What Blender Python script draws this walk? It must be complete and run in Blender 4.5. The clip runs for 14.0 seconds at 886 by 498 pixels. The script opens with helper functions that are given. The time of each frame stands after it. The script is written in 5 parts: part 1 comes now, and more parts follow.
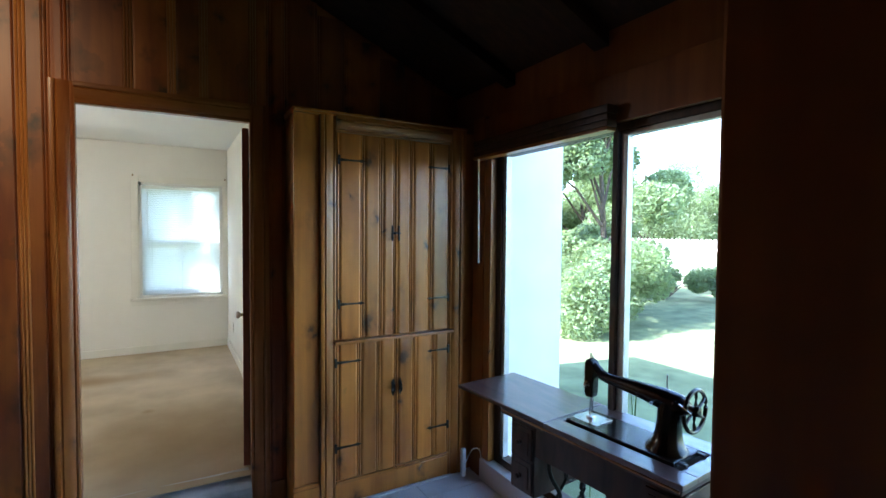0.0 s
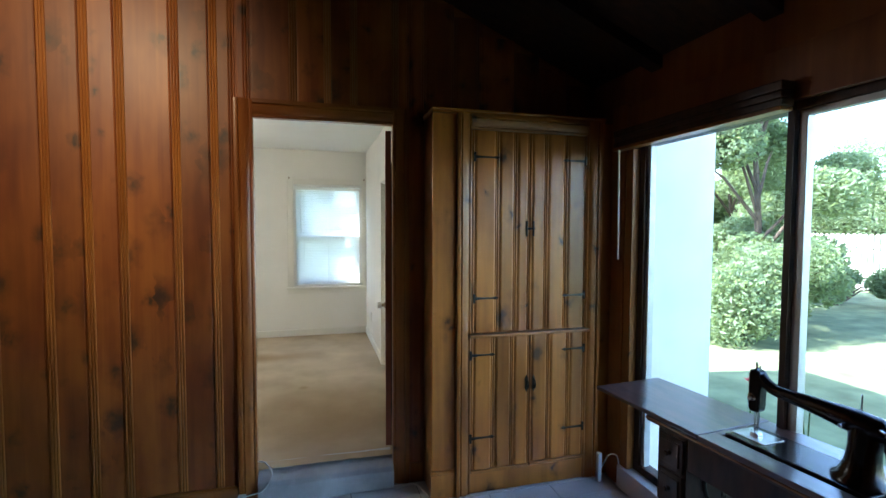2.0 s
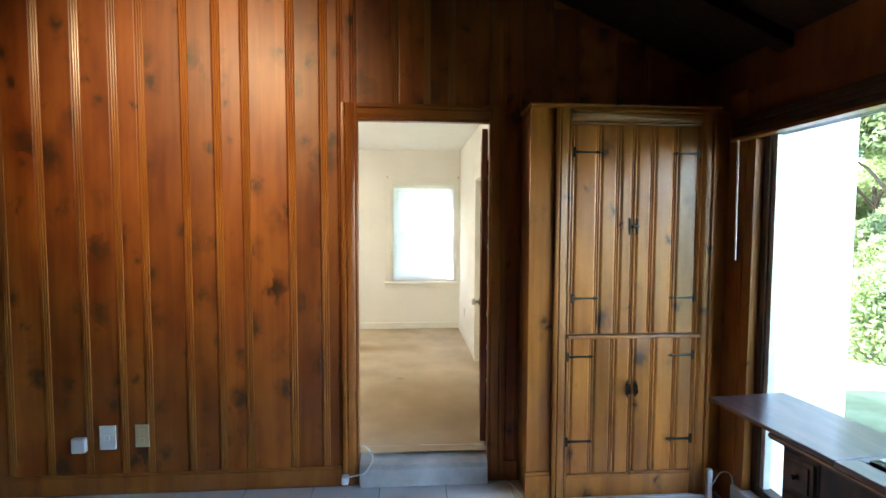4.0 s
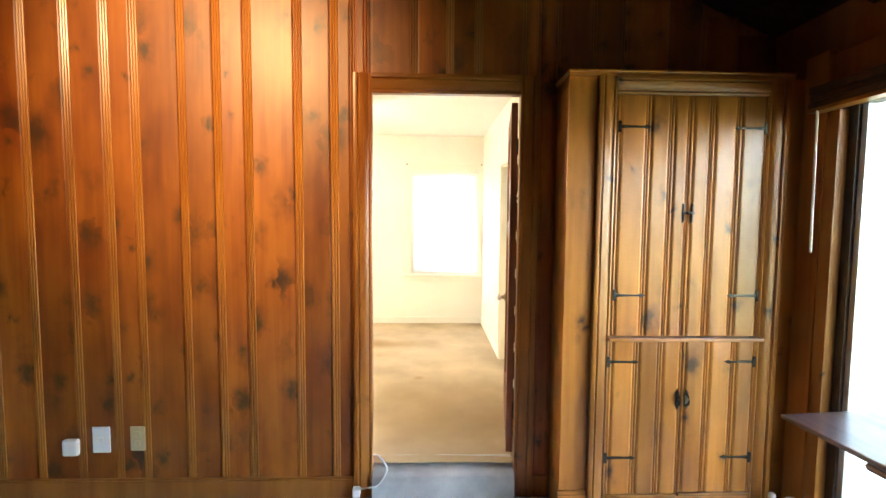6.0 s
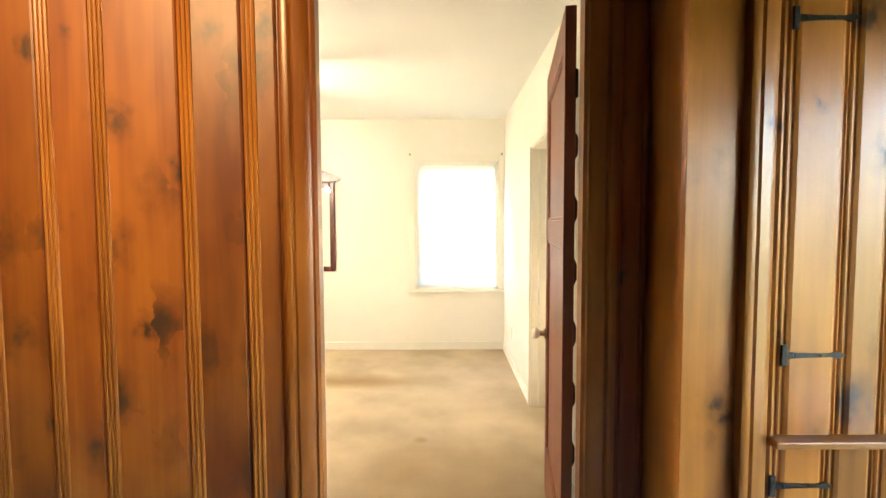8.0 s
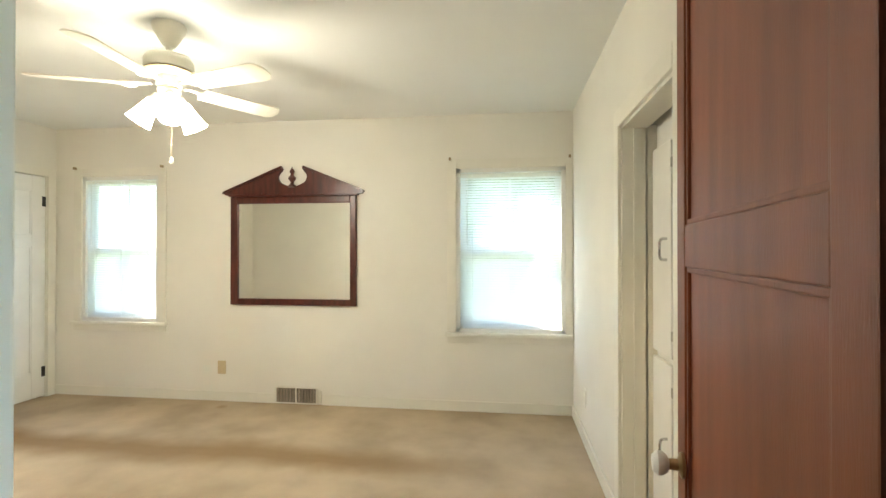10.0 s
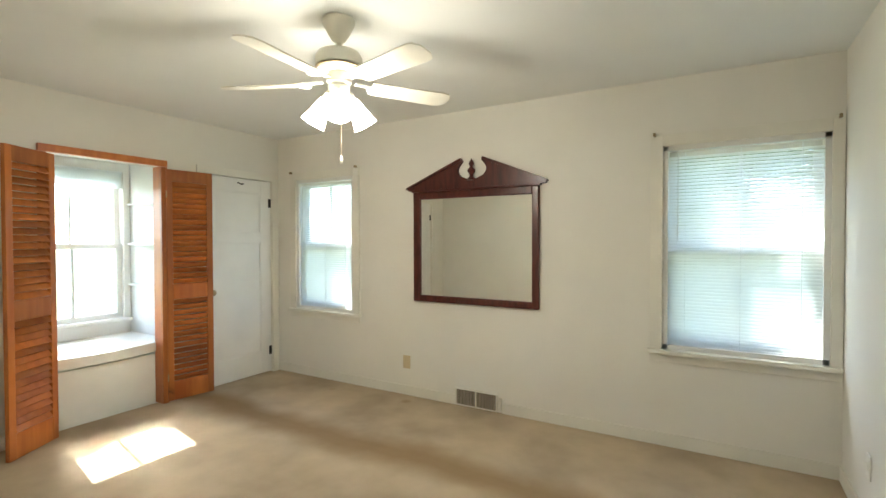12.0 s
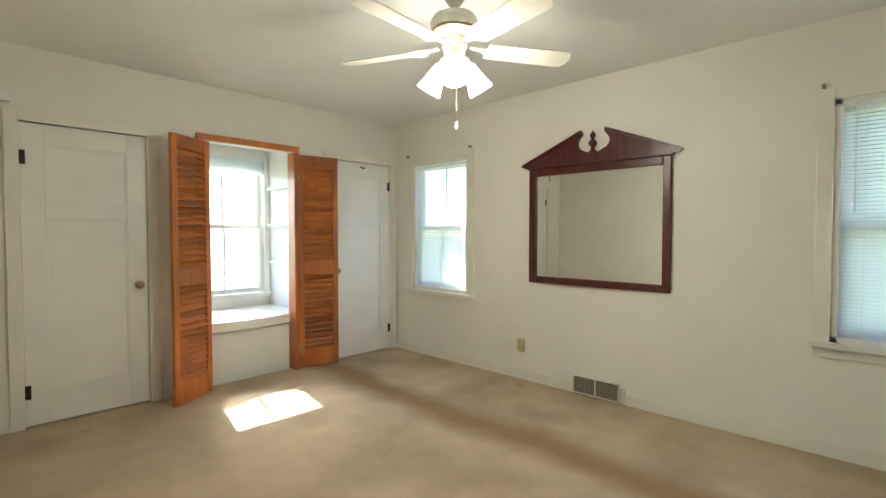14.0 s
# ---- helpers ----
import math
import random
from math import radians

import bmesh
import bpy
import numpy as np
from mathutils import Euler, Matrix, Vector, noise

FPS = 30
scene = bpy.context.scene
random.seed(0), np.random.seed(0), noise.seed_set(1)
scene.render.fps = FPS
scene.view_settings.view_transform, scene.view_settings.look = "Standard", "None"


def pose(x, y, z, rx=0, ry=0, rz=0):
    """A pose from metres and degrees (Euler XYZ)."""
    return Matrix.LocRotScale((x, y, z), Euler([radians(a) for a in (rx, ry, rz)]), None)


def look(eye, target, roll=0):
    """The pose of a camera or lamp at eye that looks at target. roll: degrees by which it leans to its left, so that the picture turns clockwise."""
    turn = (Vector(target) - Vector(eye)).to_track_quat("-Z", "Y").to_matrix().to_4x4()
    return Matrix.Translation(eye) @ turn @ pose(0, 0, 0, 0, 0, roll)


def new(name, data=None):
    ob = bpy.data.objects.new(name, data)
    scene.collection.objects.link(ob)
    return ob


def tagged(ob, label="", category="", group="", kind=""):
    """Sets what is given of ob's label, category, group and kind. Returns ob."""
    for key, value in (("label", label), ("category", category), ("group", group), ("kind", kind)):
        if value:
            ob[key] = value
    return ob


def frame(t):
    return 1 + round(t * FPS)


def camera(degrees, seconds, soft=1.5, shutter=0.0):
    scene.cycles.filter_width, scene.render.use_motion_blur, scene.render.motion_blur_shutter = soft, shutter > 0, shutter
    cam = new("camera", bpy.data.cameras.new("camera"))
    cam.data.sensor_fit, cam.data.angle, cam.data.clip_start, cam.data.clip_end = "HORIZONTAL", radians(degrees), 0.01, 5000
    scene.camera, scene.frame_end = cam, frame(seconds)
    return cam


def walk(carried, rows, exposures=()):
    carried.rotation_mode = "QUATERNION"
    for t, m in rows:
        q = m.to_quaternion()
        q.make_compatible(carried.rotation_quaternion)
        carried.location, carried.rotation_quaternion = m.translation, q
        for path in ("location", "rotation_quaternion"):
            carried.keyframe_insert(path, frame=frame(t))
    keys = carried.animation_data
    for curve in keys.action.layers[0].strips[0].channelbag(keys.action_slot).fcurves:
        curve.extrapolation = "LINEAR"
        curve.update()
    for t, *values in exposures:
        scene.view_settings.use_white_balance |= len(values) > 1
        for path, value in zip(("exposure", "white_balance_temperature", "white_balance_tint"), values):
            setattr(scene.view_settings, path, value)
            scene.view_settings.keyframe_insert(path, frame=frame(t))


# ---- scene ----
cam = camera(86.2, 14.0)
PATH = [
    (0, (0.404, -2.939, 1.533), (1.399, -1.206, 1.461), 0.5),
    (0.5, (0.389, -2.939, 1.56), (1.305, -1.164, 1.469), 0.7),
    (1, (0.385, -2.934, 1.526), (1.179, -1.099, 1.453), 0.5),
    (1.5, (0.351, -2.921, 1.54), (1.019, -1.038, 1.452), 0.3),
    (2, (0.328, -2.914, 1.534), (0.855, -0.987, 1.439), 0.2),
    (2.5, (0.309, -2.913, 1.55), (0.711, -0.957, 1.44), 0.2),
    (3, (0.308, -2.919, 1.539), (0.598, -0.942, 1.435), 0.2),
    (3.5, (0.297, -2.921, 1.54), (0.499, -0.934, 1.435), 0.2),
    (6, (0.305, -2.603, 1.498), (0.368, -0.609, 1.358), 0.5),
    (6.5, (0.316, -2.381, 1.47), (0.334, -0.386, 1.324), 0.4),
    (7, (0.343, -2.104, 1.429), (0.344, -0.108, 1.312), 0.1),
    (7.5, (0.359, -1.791, 1.453), (0.362, 0.206, 1.329), -0.2),
    (10, (0.469, -0.333, 1.395), (0.213, 1.65, 1.406), 0.0),
    (10.5, (0.458, -0.199, 1.387), (0.04, 1.756, 1.415), 0.2),
    (11, (0.475, -0.057, 1.446), (-0.159, 1.84, 1.455), 0.3),
    (11.5, (0.457, 0.037, 1.464), (-0.38, 1.853, 1.451), 0.2),
    (12, (0.412, 0.093, 1.458), (-0.6, 1.818, 1.422), -0.1),
    (12.5, (0.379, 0.122, 1.436), (-0.782, 1.75, 1.383), -0.3),
    (13, (0.359, 0.142, 1.405), (-0.92, 1.678, 1.34), -0.4),
    (13.5, (0.359, 0.159, 1.376), (-0.997, 1.628, 1.308), -0.5),
    (14, (0.356, 0.156, 1.336), (-1.035, 1.592, 1.274), -0.0),
]
EXPOSURES = [
    (0, 3.35, 5450, 9), (1.0, 3.2, 5450, 9), (2.5, 3.25, 5550, 9), (3.0, 3.4, 5750, 9), (3.7, 3.85, 6000, 10), (5.8, 4.95, 7400, 14),
    (7.7, 4.75, 7400, 15), (9.8, 3.75, 6350, 8), (11, 3.45, 6200, 8), (12, 3.2, 6050, 8), (14, 3.12, 6000, 8),
]
walk(cam, [(t, look(eye, target, roll)) for t, eye, target, roll in PATH], EXPOSURES)

# ---- light ----
world = bpy.data.worlds.new("world")
scene.world = world
world.use_nodes = True
wn = world.node_tree
sky = wn.nodes.new("ShaderNodeTexSky")
sky.sky_type = "NISHITA"
sky.sun_disc = False
sky.sun_elevation = radians(45)
sky.sun_rotation = radians(-79)
sky.air_density, sky.dust_density = 1.0, 1.2
wn.links.new(sky.outputs[0], wn.nodes["Background"].inputs[0])
wn.nodes["Background"].inputs[1].default_value = 0.15

sun = new("sun", bpy.data.lights.new("sun", "SUN"))
sun.data.energy, sun.data.angle, sun.data.color = 3.6, radians(0.6), (1.0, 0.95, 0.87)
sun.matrix_world = look((-10, 2, 9), (-10 + 0.755, 2 - 0.15, 9 - 0.775))


# downlight over the panelled wall
spot = new("ceiling_downlight", bpy.data.lights.new("ceiling_downlight", "SPOT"))
spot.data.energy, spot.data.color, spot.data.spot_size, spot.data.spot_blend, spot.data.shadow_soft_size = 26.0, (1.0, 0.70, 0.36), radians(54), 1.0, 0.22
spot.matrix_world = look((-1.2, -2.55, 3.20), (-0.92, 0.0, 2.15))


# ---- materials ----
def mat(name, rough=0.5, metal=0.0, colour=(0.8, 0.8, 0.8), var=0.08, scale=3.0, bump=0.0, bscale=60.0, spec=0.5, stretch=(1, 1, 1), dark=None):
    m = bpy.data.materials.new(name)
    m.use_nodes = True
    nt = m.node_tree
    b = nt.nodes["Principled BSDF"]
    b.inputs["Roughness"].default_value, b.inputs["Metallic"].default_value = rough, metal
    b.inputs["Specular IOR Level"].default_value = spec
    tc, mp, info = nt.nodes.new("ShaderNodeTexCoord"), nt.nodes.new("ShaderNodeMapping"), nt.nodes.new("ShaderNodeObjectInfo")
    add = nt.nodes.new("ShaderNodeVectorMath")
    add.operation = "MULTIPLY_ADD"
    add.inputs[1].default_value = (37, 53, 71)
    nt.links.new(info.outputs["Random"], add.inputs[0])
    nt.links.new(tc.outputs["Object"], add.inputs[2])
    nt.links.new(add.outputs[0], mp.inputs["Vector"])
    mp.inputs["Scale"].default_value = stretch
    n1, n2 = nt.nodes.new("ShaderNodeTexNoise"), nt.nodes.new("ShaderNodeTexNoise")
    n1.inputs["Scale"].default_value, n1.inputs["Detail"].default_value = scale, 6
    n2.inputs["Scale"].default_value, n2.inputs["Detail"].default_value = bscale, 4
    for n in (n1, n2):
        nt.links.new(mp.outputs[0], n.inputs["Vector"])
    ramp = nt.nodes.new("ShaderNodeValToRGB")
    lo = dark or tuple(c * (1 - var * 2) for c in colour)
    hi = tuple(min(1, c * (1 + var)) for c in colour)
    ramp.color_ramp.elements[0].position, ramp.color_ramp.elements[1].position = 0.3, 0.7
    ramp.color_ramp.elements[0].color, ramp.color_ramp.elements[1].color = (*lo, 1), (*hi, 1)
    nt.links.new(n1.outputs[0], ramp.inputs[0])
    nt.links.new(ramp.outputs[0], b.inputs["Base Color"])
    if bump:
        bp = nt.nodes.new("ShaderNodeBump")
        bp.inputs["Strength"].default_value, bp.inputs["Distance"].default_value = bump, 0.004
        nt.links.new(n2.outputs[0], bp.inputs["Height"])
        nt.links.new(bp.outputs[0], b.inputs["Normal"])
    return m


def pine(name, light, deep, rough=0.36, knots=0.085, density=5.6):
    """Varnished knotty pine with grain along local z, dark round knots and a tone of its own for each board."""
    m = bpy.data.materials.new(name)
    m.use_nodes = True
    nt = m.node_tree
    N, L = nt.nodes.new, nt.links.new
    b = nt.nodes["Principled BSDF"]
    b.inputs["Roughness"].default_value = rough
    b.inputs["Coat Weight"].default_value, b.inputs["Coat Roughness"].default_value = 0.18, 0.36
    tc, info, off = N("ShaderNodeTexCoord"), N("ShaderNodeObjectInfo"), N("ShaderNodeVectorMath")
    off.operation = "MULTIPLY_ADD"
    off.inputs[1].default_value = (31, 47, 67)
    L(info.outputs["Random"], off.inputs[0]), L(tc.outputs["Object"], off.inputs[2])
    # knots
    mk = N("ShaderNodeMapping")
    mk.inputs["Scale"].default_value = (density * 1.3, density * 1.3, density)
    L(off.outputs[0], mk.inputs["Vector"])
    vo = N("ShaderNodeTexVoronoi")
    vo.inputs["Scale"].default_value, vo.inputs["Randomness"].default_value = 1.0, 1.0
    wob = N("ShaderNodeTexNoise")
    wob.inputs["Scale"].default_value, wob.inputs["Detail"].default_value = 3.1, 5
    L(mk.outputs[0], wob.inputs["Vector"])
    shift = N("ShaderNodeVectorMath")
    shift.operation = "MULTIPLY_ADD"
    shift.inputs[1].default_value = (0.75, 0.75, 0.55)
    L(wob.outputs["Color"], shift.inputs[0]), L(mk.outputs[0], shift.inputs[2])
    L(shift.outputs[0], vo.inputs["Vector"])
    size = N("ShaderNodeSeparateColor")
    L(vo.outputs["Color"], size.inputs[0])
    grow = N("ShaderNodeMapRange")
    grow.inputs["To Min"].default_value, grow.inputs["To Max"].default_value = 0.75, 2.7
    L(size.outputs[0], grow.inputs["Value"])
    far = N("ShaderNodeMath")
    far.operation = "MULTIPLY"
    L(vo.outputs["Distance"], far.inputs[0]), L(grow.outputs[0], far.inputs[1])
    ring = N("ShaderNodeMapRange")
    ring.inputs["From Min"].default_value, ring.inputs["From Max"].default_value = knots, knots * 4.2
    ring.inputs["To Min"].default_value, ring.inputs["To Max"].default_value = 0.0, 1.0
    ring.interpolation_type = "SMOOTHSTEP"
    L(far.outputs[0], ring.inputs["Value"])
    # grain, bent round the knots
    mg = N("ShaderNodeMapping")
    mg.inputs["Scale"].default_value = (14, 14, 0.7)
    L(off.outputs[0], mg.inputs["Vector"])
    g = N("ShaderNodeTexNoise")
    g.inputs["Scale"].default_value, g.inputs["Detail"].default_value, g.inputs["Distortion"].default_value = 1.6, 7, 0.6
    L(mg.outputs[0], g.inputs["Vector"])
    mb = N("ShaderNodeMapping")
    mb.inputs["Scale"].default_value = (3.0, 3.0, 1.1)
    L(off.outputs[0], mb.inputs["Vector"])
    blot = N("ShaderNodeTexNoise")
    blot.inputs["Scale"].default_value, blot.inputs["Detail"].default_value = 1.7, 3
    L(mb.outputs[0], blot.inputs["Vector"])
    mix = N("ShaderNodeMath")
    mix.operation = "MULTIPLY_ADD"
    mix.inputs[1].default_value = 0.55
    L(g.outputs[0], mix.inputs[0]), L(blot.outputs[0], mix.inputs[2])
    ramp = N("ShaderNodeValToRGB")
    ramp.color_ramp.elements[0].position, ramp.color_ramp.elements[1].position = 0.56, 0.98
    ramp.color_ramp.elements[0].color, ramp.color_ramp.elements[1].color = (*deep, 1), (*light, 1)
    L(mix.outputs[0], ramp.inputs[0])
    halo = N("ShaderNodeMapRange")
    halo.interpolation_type = "SMOOTHSTEP"
    halo.inputs["From Min"].default_value, halo.inputs["From Max"].default_value = knots * 1.5, knots * 8
    halo.inputs["To Min"].default_value, halo.inputs["To Max"].default_value = 0.55, 1.0
    L(far.outputs[0], halo.inputs["Value"])
    tone = N("ShaderNodeMapRange")
    tone.inputs["To Min"].default_value, tone.inputs["To Max"].default_value = 0.66, 1.15
    L(info.outputs["Random"], tone.inputs["Value"])
    mul = N("ShaderNodeMath")
    mul.operation = "MULTIPLY"
    L(halo.outputs[0], mul.inputs[0]), L(tone.outputs[0], mul.inputs[1])
    col = N("ShaderNodeMix")
    col.data_type, col.blend_type = "RGBA", "MULTIPLY"
    col.inputs["Factor"].default_value = 1.0
    L(ramp.outputs[0], col.inputs["A"]), L(mul.outputs[0], col.inputs["B"])
    knot = N("ShaderNodeMix")
    knot.data_type = "RGBA"
    knot.inputs["A"].default_value = (0.055, 0.019, 0.007, 1)
    L(ring.outputs[0], knot.inputs["Factor"]), L(col.outputs["Result"], knot.inputs["B"])
    L(knot.outputs["Result"], b.inputs["Base Color"])
    bp = N("ShaderNodeBump")
    bp.inputs["Strength"].default_value, bp.inputs["Distance"].default_value = 0.12, 0.002
    L(g.outputs[0], bp.inputs["Height"]), L(bp.outputs[0], b.inputs["Normal"])
    return m


def carpet_mat():
    m = mat("carpet", 0.95, 0, (0.52, 0.415, 0.285), 0.12, 2.2, 0.9, 260, 0.1)
    nt = m.node_tree
    N, L = nt.nodes.new, nt.links.new
    b = nt.nodes["Principled BSDF"]
    base = [l for l in nt.links if l.to_socket == b.inputs["Base Color"]][0].from_socket
    geo, sep, nz = N("ShaderNodeTexCoord"), N("ShaderNodeSeparateXYZ"), N("ShaderNodeTexNoise")
    nz.inputs["Scale"].default_value, nz.inputs["Detail"].default_value = 1.3, 5
    L(geo.outputs["Object"], sep.inputs[0]), L(geo.outputs["Object"], nz.inputs["Vector"])

    def op(kind, a, c, d=None):
        n = N("ShaderNodeMath")
        n.operation = kind
        for k, v in enumerate((a, c, d)):
            if v is None:
                continue
            if isinstance(v, (int, float)):
                n.inputs[k].default_value = v
            else:
                L(v, n.inputs[k])
        return n.outputs[0]
    # worn track that crosses the room and bends towards the window
    bend = op("MULTIPLY_ADD", nz.outputs[0], 0.45, 2.3)
    d = op("ABSOLUTE", op("SUBTRACT", sep.outputs[1], bend), 0)
    band = N("ShaderNodeMapRange")
    band.interpolation_type = "SMOOTHSTEP"
    band.inputs["From Min"].default_value, band.inputs["From Max"].default_value = 0.0, 0.26
    band.inputs["To Min"].default_value, band.inputs["To Max"].default_value = 0.85, 0.0
    L(d, band.inputs["Value"])
    ends = N("ShaderNodeMapRange")
    ends.interpolation_type = "SMOOTHSTEP"
    ends.inputs["From Min"].default_value, ends.inputs["From Max"].default_value = 0.7, -0.5
    L(sep.outputs[0], ends.inputs["Value"])
    # brown soiling inside the door
    vx, vy = op("SUBTRACT", sep.outputs[0], 0.42), op("SUBTRACT", sep.outputs[1], 0.75)
    r = op("SQRT", op("ADD", op("MULTIPLY", vx, vx), op("MULTIPLY", vy, vy)), 0)
    patch = N("ShaderNodeMapRange")
    patch.interpolation_type = "SMOOTHSTEP"
    patch.inputs["From Min"].default_value, patch.inputs["From Max"].default_value = 0.25, 1.0
    patch.inputs["To Min"].default_value, patch.inputs["To Max"].default_value = 1.0, 0.0
    L(r, patch.inputs["Value"])
    # small spots
    vo, n3 = N("ShaderNodeTexVoronoi"), N("ShaderNodeMapRange")
    vo.inputs["Scale"].default_value = 1.6
    L(geo.outputs["Object"], vo.inputs["Vector"])
    n3.inputs["From Min"].default_value, n3.inputs["From Max"].default_value = 0.03, 0.09
    n3.inputs["To Min"].default_value, n3.inputs["To Max"].default_value = 0.45, 0.0
    L(vo.outputs["Distance"], n3.inputs["Value"])
    amount = op("MINIMUM", op("ADD", op("ADD", op("MULTIPLY", band.outputs[0], ends.outputs[0]), op("MULTIPLY", patch.outputs[0], nz.outputs[0])), n3.outputs[0]), 0.8)
    mx = N("ShaderNodeMix")
    mx.data_type = "RGBA"
    L(amount, mx.inputs["Factor"]), L(base, mx.inputs["A"])
    mx.inputs["B"].default_value = (0.27, 0.175, 0.08, 1)
    L(mx.outputs["Result"], b.inputs["Base Color"])
    return m


def glass_mat():
    m = bpy.data.materials.new("window_glass")
    m.use_nodes = True
    b = m.node_tree.nodes["Principled BSDF"]
    b.inputs["Transmission Weight"].default_value, b.inputs["Roughness"].default_value, b.inputs["IOR"].default_value = 1.0, 0.0, 1.1
    b.inputs["Base Color"].default_value = (0.97, 1.0, 0.99, 1)
    return m


def glow_mat(name, colour, strength):
    m = bpy.data.materials.new(name)
    m.use_nodes = True
    b = m.node_tree.nodes["Principled BSDF"]
    b.inputs["Base Color"].default_value = (0.9, 0.88, 0.8, 1)
    b.inputs["Emission Color"].default_value, b.inputs["Emission Strength"].default_value = (*colour, 1), strength
    return m


def leaf_mat(name, a, c):
    m = mat(name, 0.55, 0, a, 0.25, 9, 0, 60, 0.3, dark=c)
    b = m.node_tree.nodes["Principled BSDF"]
    b.inputs["Subsurface Weight"].default_value = 0.0
    return m


PINE = pine("varnished_pine_panelling", (0.40, 0.118, 0.0145), (0.21, 0.043, 0.0048), 0.45, 0.085, 4.8)
REED = pine("golden_pine_bead", (0.46, 0.165, 0.026), (0.29, 0.085, 0.011), 0.28, 0.02, 1.6)
PINE_DARK = pine("dark_varnished_pine", (0.34, 0.12, 0.026), (0.19, 0.058, 0.012), 0.34, 0.03, 1.6)
PINE_TRIM = pine("varnished_pine_trim", (0.46, 0.16, 0.025), (0.26, 0.07, 0.009), 0.3, 0.03, 1.6)
PINE_CAB = pine("honey_pine_cabinet", (0.56, 0.21, 0.035), (0.31, 0.10, 0.0145), 0.3, 0.06, 4.2)
SHUTTER = pine("orange_stained_shutter", (0.60, 0.205, 0.042), (0.38, 0.10, 0.02), 0.35, 0.01, 1.2)
CEIL_WOOD = mat("dark_stained_ceiling", 0.55, 0, (0.045, 0.022, 0.012), 0.25, 5, 0.2, 40, 0.3, (1, 6, 6))
BEAM = mat("dark_stained_beam", 0.5, 0, (0.03, 0.015, 0.009), 0.25, 5, 0.2, 40, 0.3, (1, 8, 8))
BROWN_DOOR = mat("red_brown_door", 0.5, 0, (0.21, 0.055, 0.02), 0.13, 3, 0.12, 60, 0.5, (6, 6, 0.6))
MAHOGANY = mat("mahogany", 0.28, 0, (0.085, 0.018, 0.012), 0.25, 6, 0.08, 60, 0.5, (5, 5, 1))
TABLE_WOOD = mat("dark_walnut_top", 0.32, 0, (0.12, 0.06, 0.05), 0.3, 4, 0.1, 50, 0.9, (5, 1, 5))
TABLE_WOOD.node_tree.nodes["Principled BSDF"].inputs["Coat Weight"].default_value = 0.7
TABLE_WOOD.node_tree.nodes["Principled BSDF"].inputs["Coat Roughness"].default_value = 0.16
TABLE_DARK = mat("dark_walnut_base", 0.4, 0, (0.06, 0.027, 0.016), 0.3, 5, 0.15, 50, 0.5, (5, 5, 1))
WALL_PAINT = mat("cream_wall_paint", 0.75, 0, (0.81, 0.785, 0.705), 0.03, 1.2, 0.06, 180, 0.3)
CEIL_PAINT = mat("white_ceiling_paint", 0.8, 0, (0.82, 0.82, 0.78), 0.02, 1.0, 0.08, 140, 0.3)
TRIM_PAINT = mat("cream_gloss_paint", 0.4, 0, (0.80, 0.775, 0.68), 0.03, 3.0, 0.04, 60, 0.5)
WHITE_PAINT = mat("white_gloss_paint", 0.42, 0, (0.82, 0.81, 0.76), 0.03, 3.0, 0.04, 60, 0.5)
PLASTIC = mat("white_plastic", 0.35, 0, (0.82, 0.82, 0.79), 0.02, 6, 0, 60, 0.5)
BEIGE = mat("beige_plastic", 0.4, 0, (0.62, 0.50, 0.30), 0.04, 6, 0, 60, 0.5)
BLIND = mat("white_blind_slat", 0.5, 0, (0.86, 0.88, 0.88), 0.02, 5, 0, 60, 0.4)
def translucent(m, share, colour=(0.9, 0.93, 0.93)):
    nt = m.node_tree
    b = nt.nodes["Principled BSDF"]
    out = nt.nodes["Material Output"]
    tr, mx = nt.nodes.new("ShaderNodeBsdfTranslucent"), nt.nodes.new("ShaderNodeMixShader")
    tr.inputs["Color"].default_value = (*colour, 1)
    mx.inputs[0].default_value = share
    nt.links.new(b.outputs[0], mx.inputs[1]), nt.links.new(tr.outputs[0], mx.inputs[2])
    nt.links.new(mx.outputs[0], out.inputs["Surface"])


translucent(BLIND, 0.68)
IRON = mat("black_iron", 0.42, 0.85, (0.045, 0.042, 0.04), 0.2, 30, 0.3, 150)
BLACK = mat("black_japanned_metal", 0.2, 0.3, (0.016, 0.014, 0.013), 0.2, 20, 0.05, 100, 0.6)
STEEL = mat("bright_steel", 0.25, 1.0, (0.62, 0.62, 0.62), 0.08, 20, 0.05, 80)
BRASS = mat("aged_brass", 0.35, 1.0, (0.42, 0.33, 0.20), 0.15, 20, 0.05, 80)
ALU = mat("aluminium_frame", 0.45, 0.6, (0.55, 0.58, 0.60), 0.06, 10, 0.05, 80)
TILE = mat("pale_grey_tile", 0.28, 0, (0.72, 0.73, 0.73), 0.06, 5, 0.06, 50, 0.5)
GROUT = mat("grey_grout", 0.9, 0, (0.33, 0.33, 0.32), 0.1, 20, 0.2, 120, 0.2)
FAN_WHITE = mat("ivory_fan_enamel", 0.35, 0, (0.80, 0.77, 0.66), 0.03, 6, 0, 60, 0.5)
SHADE_GLOW = glow_mat("lit_frosted_glass", (1.0, 0.93, 0.78), 3.0)
GLASS = glass_mat()
CARPET = carpet_mat()
GRASS = mat("lawn_grass", 0.9, 0, (0.17, 0.20, 0.10), 0.2, 2.5, 0.6, 80, 0.2)
LEAF = leaf_mat("green_leaves", (0.15, 0.20, 0.11), (0.08, 0.11, 0.055))
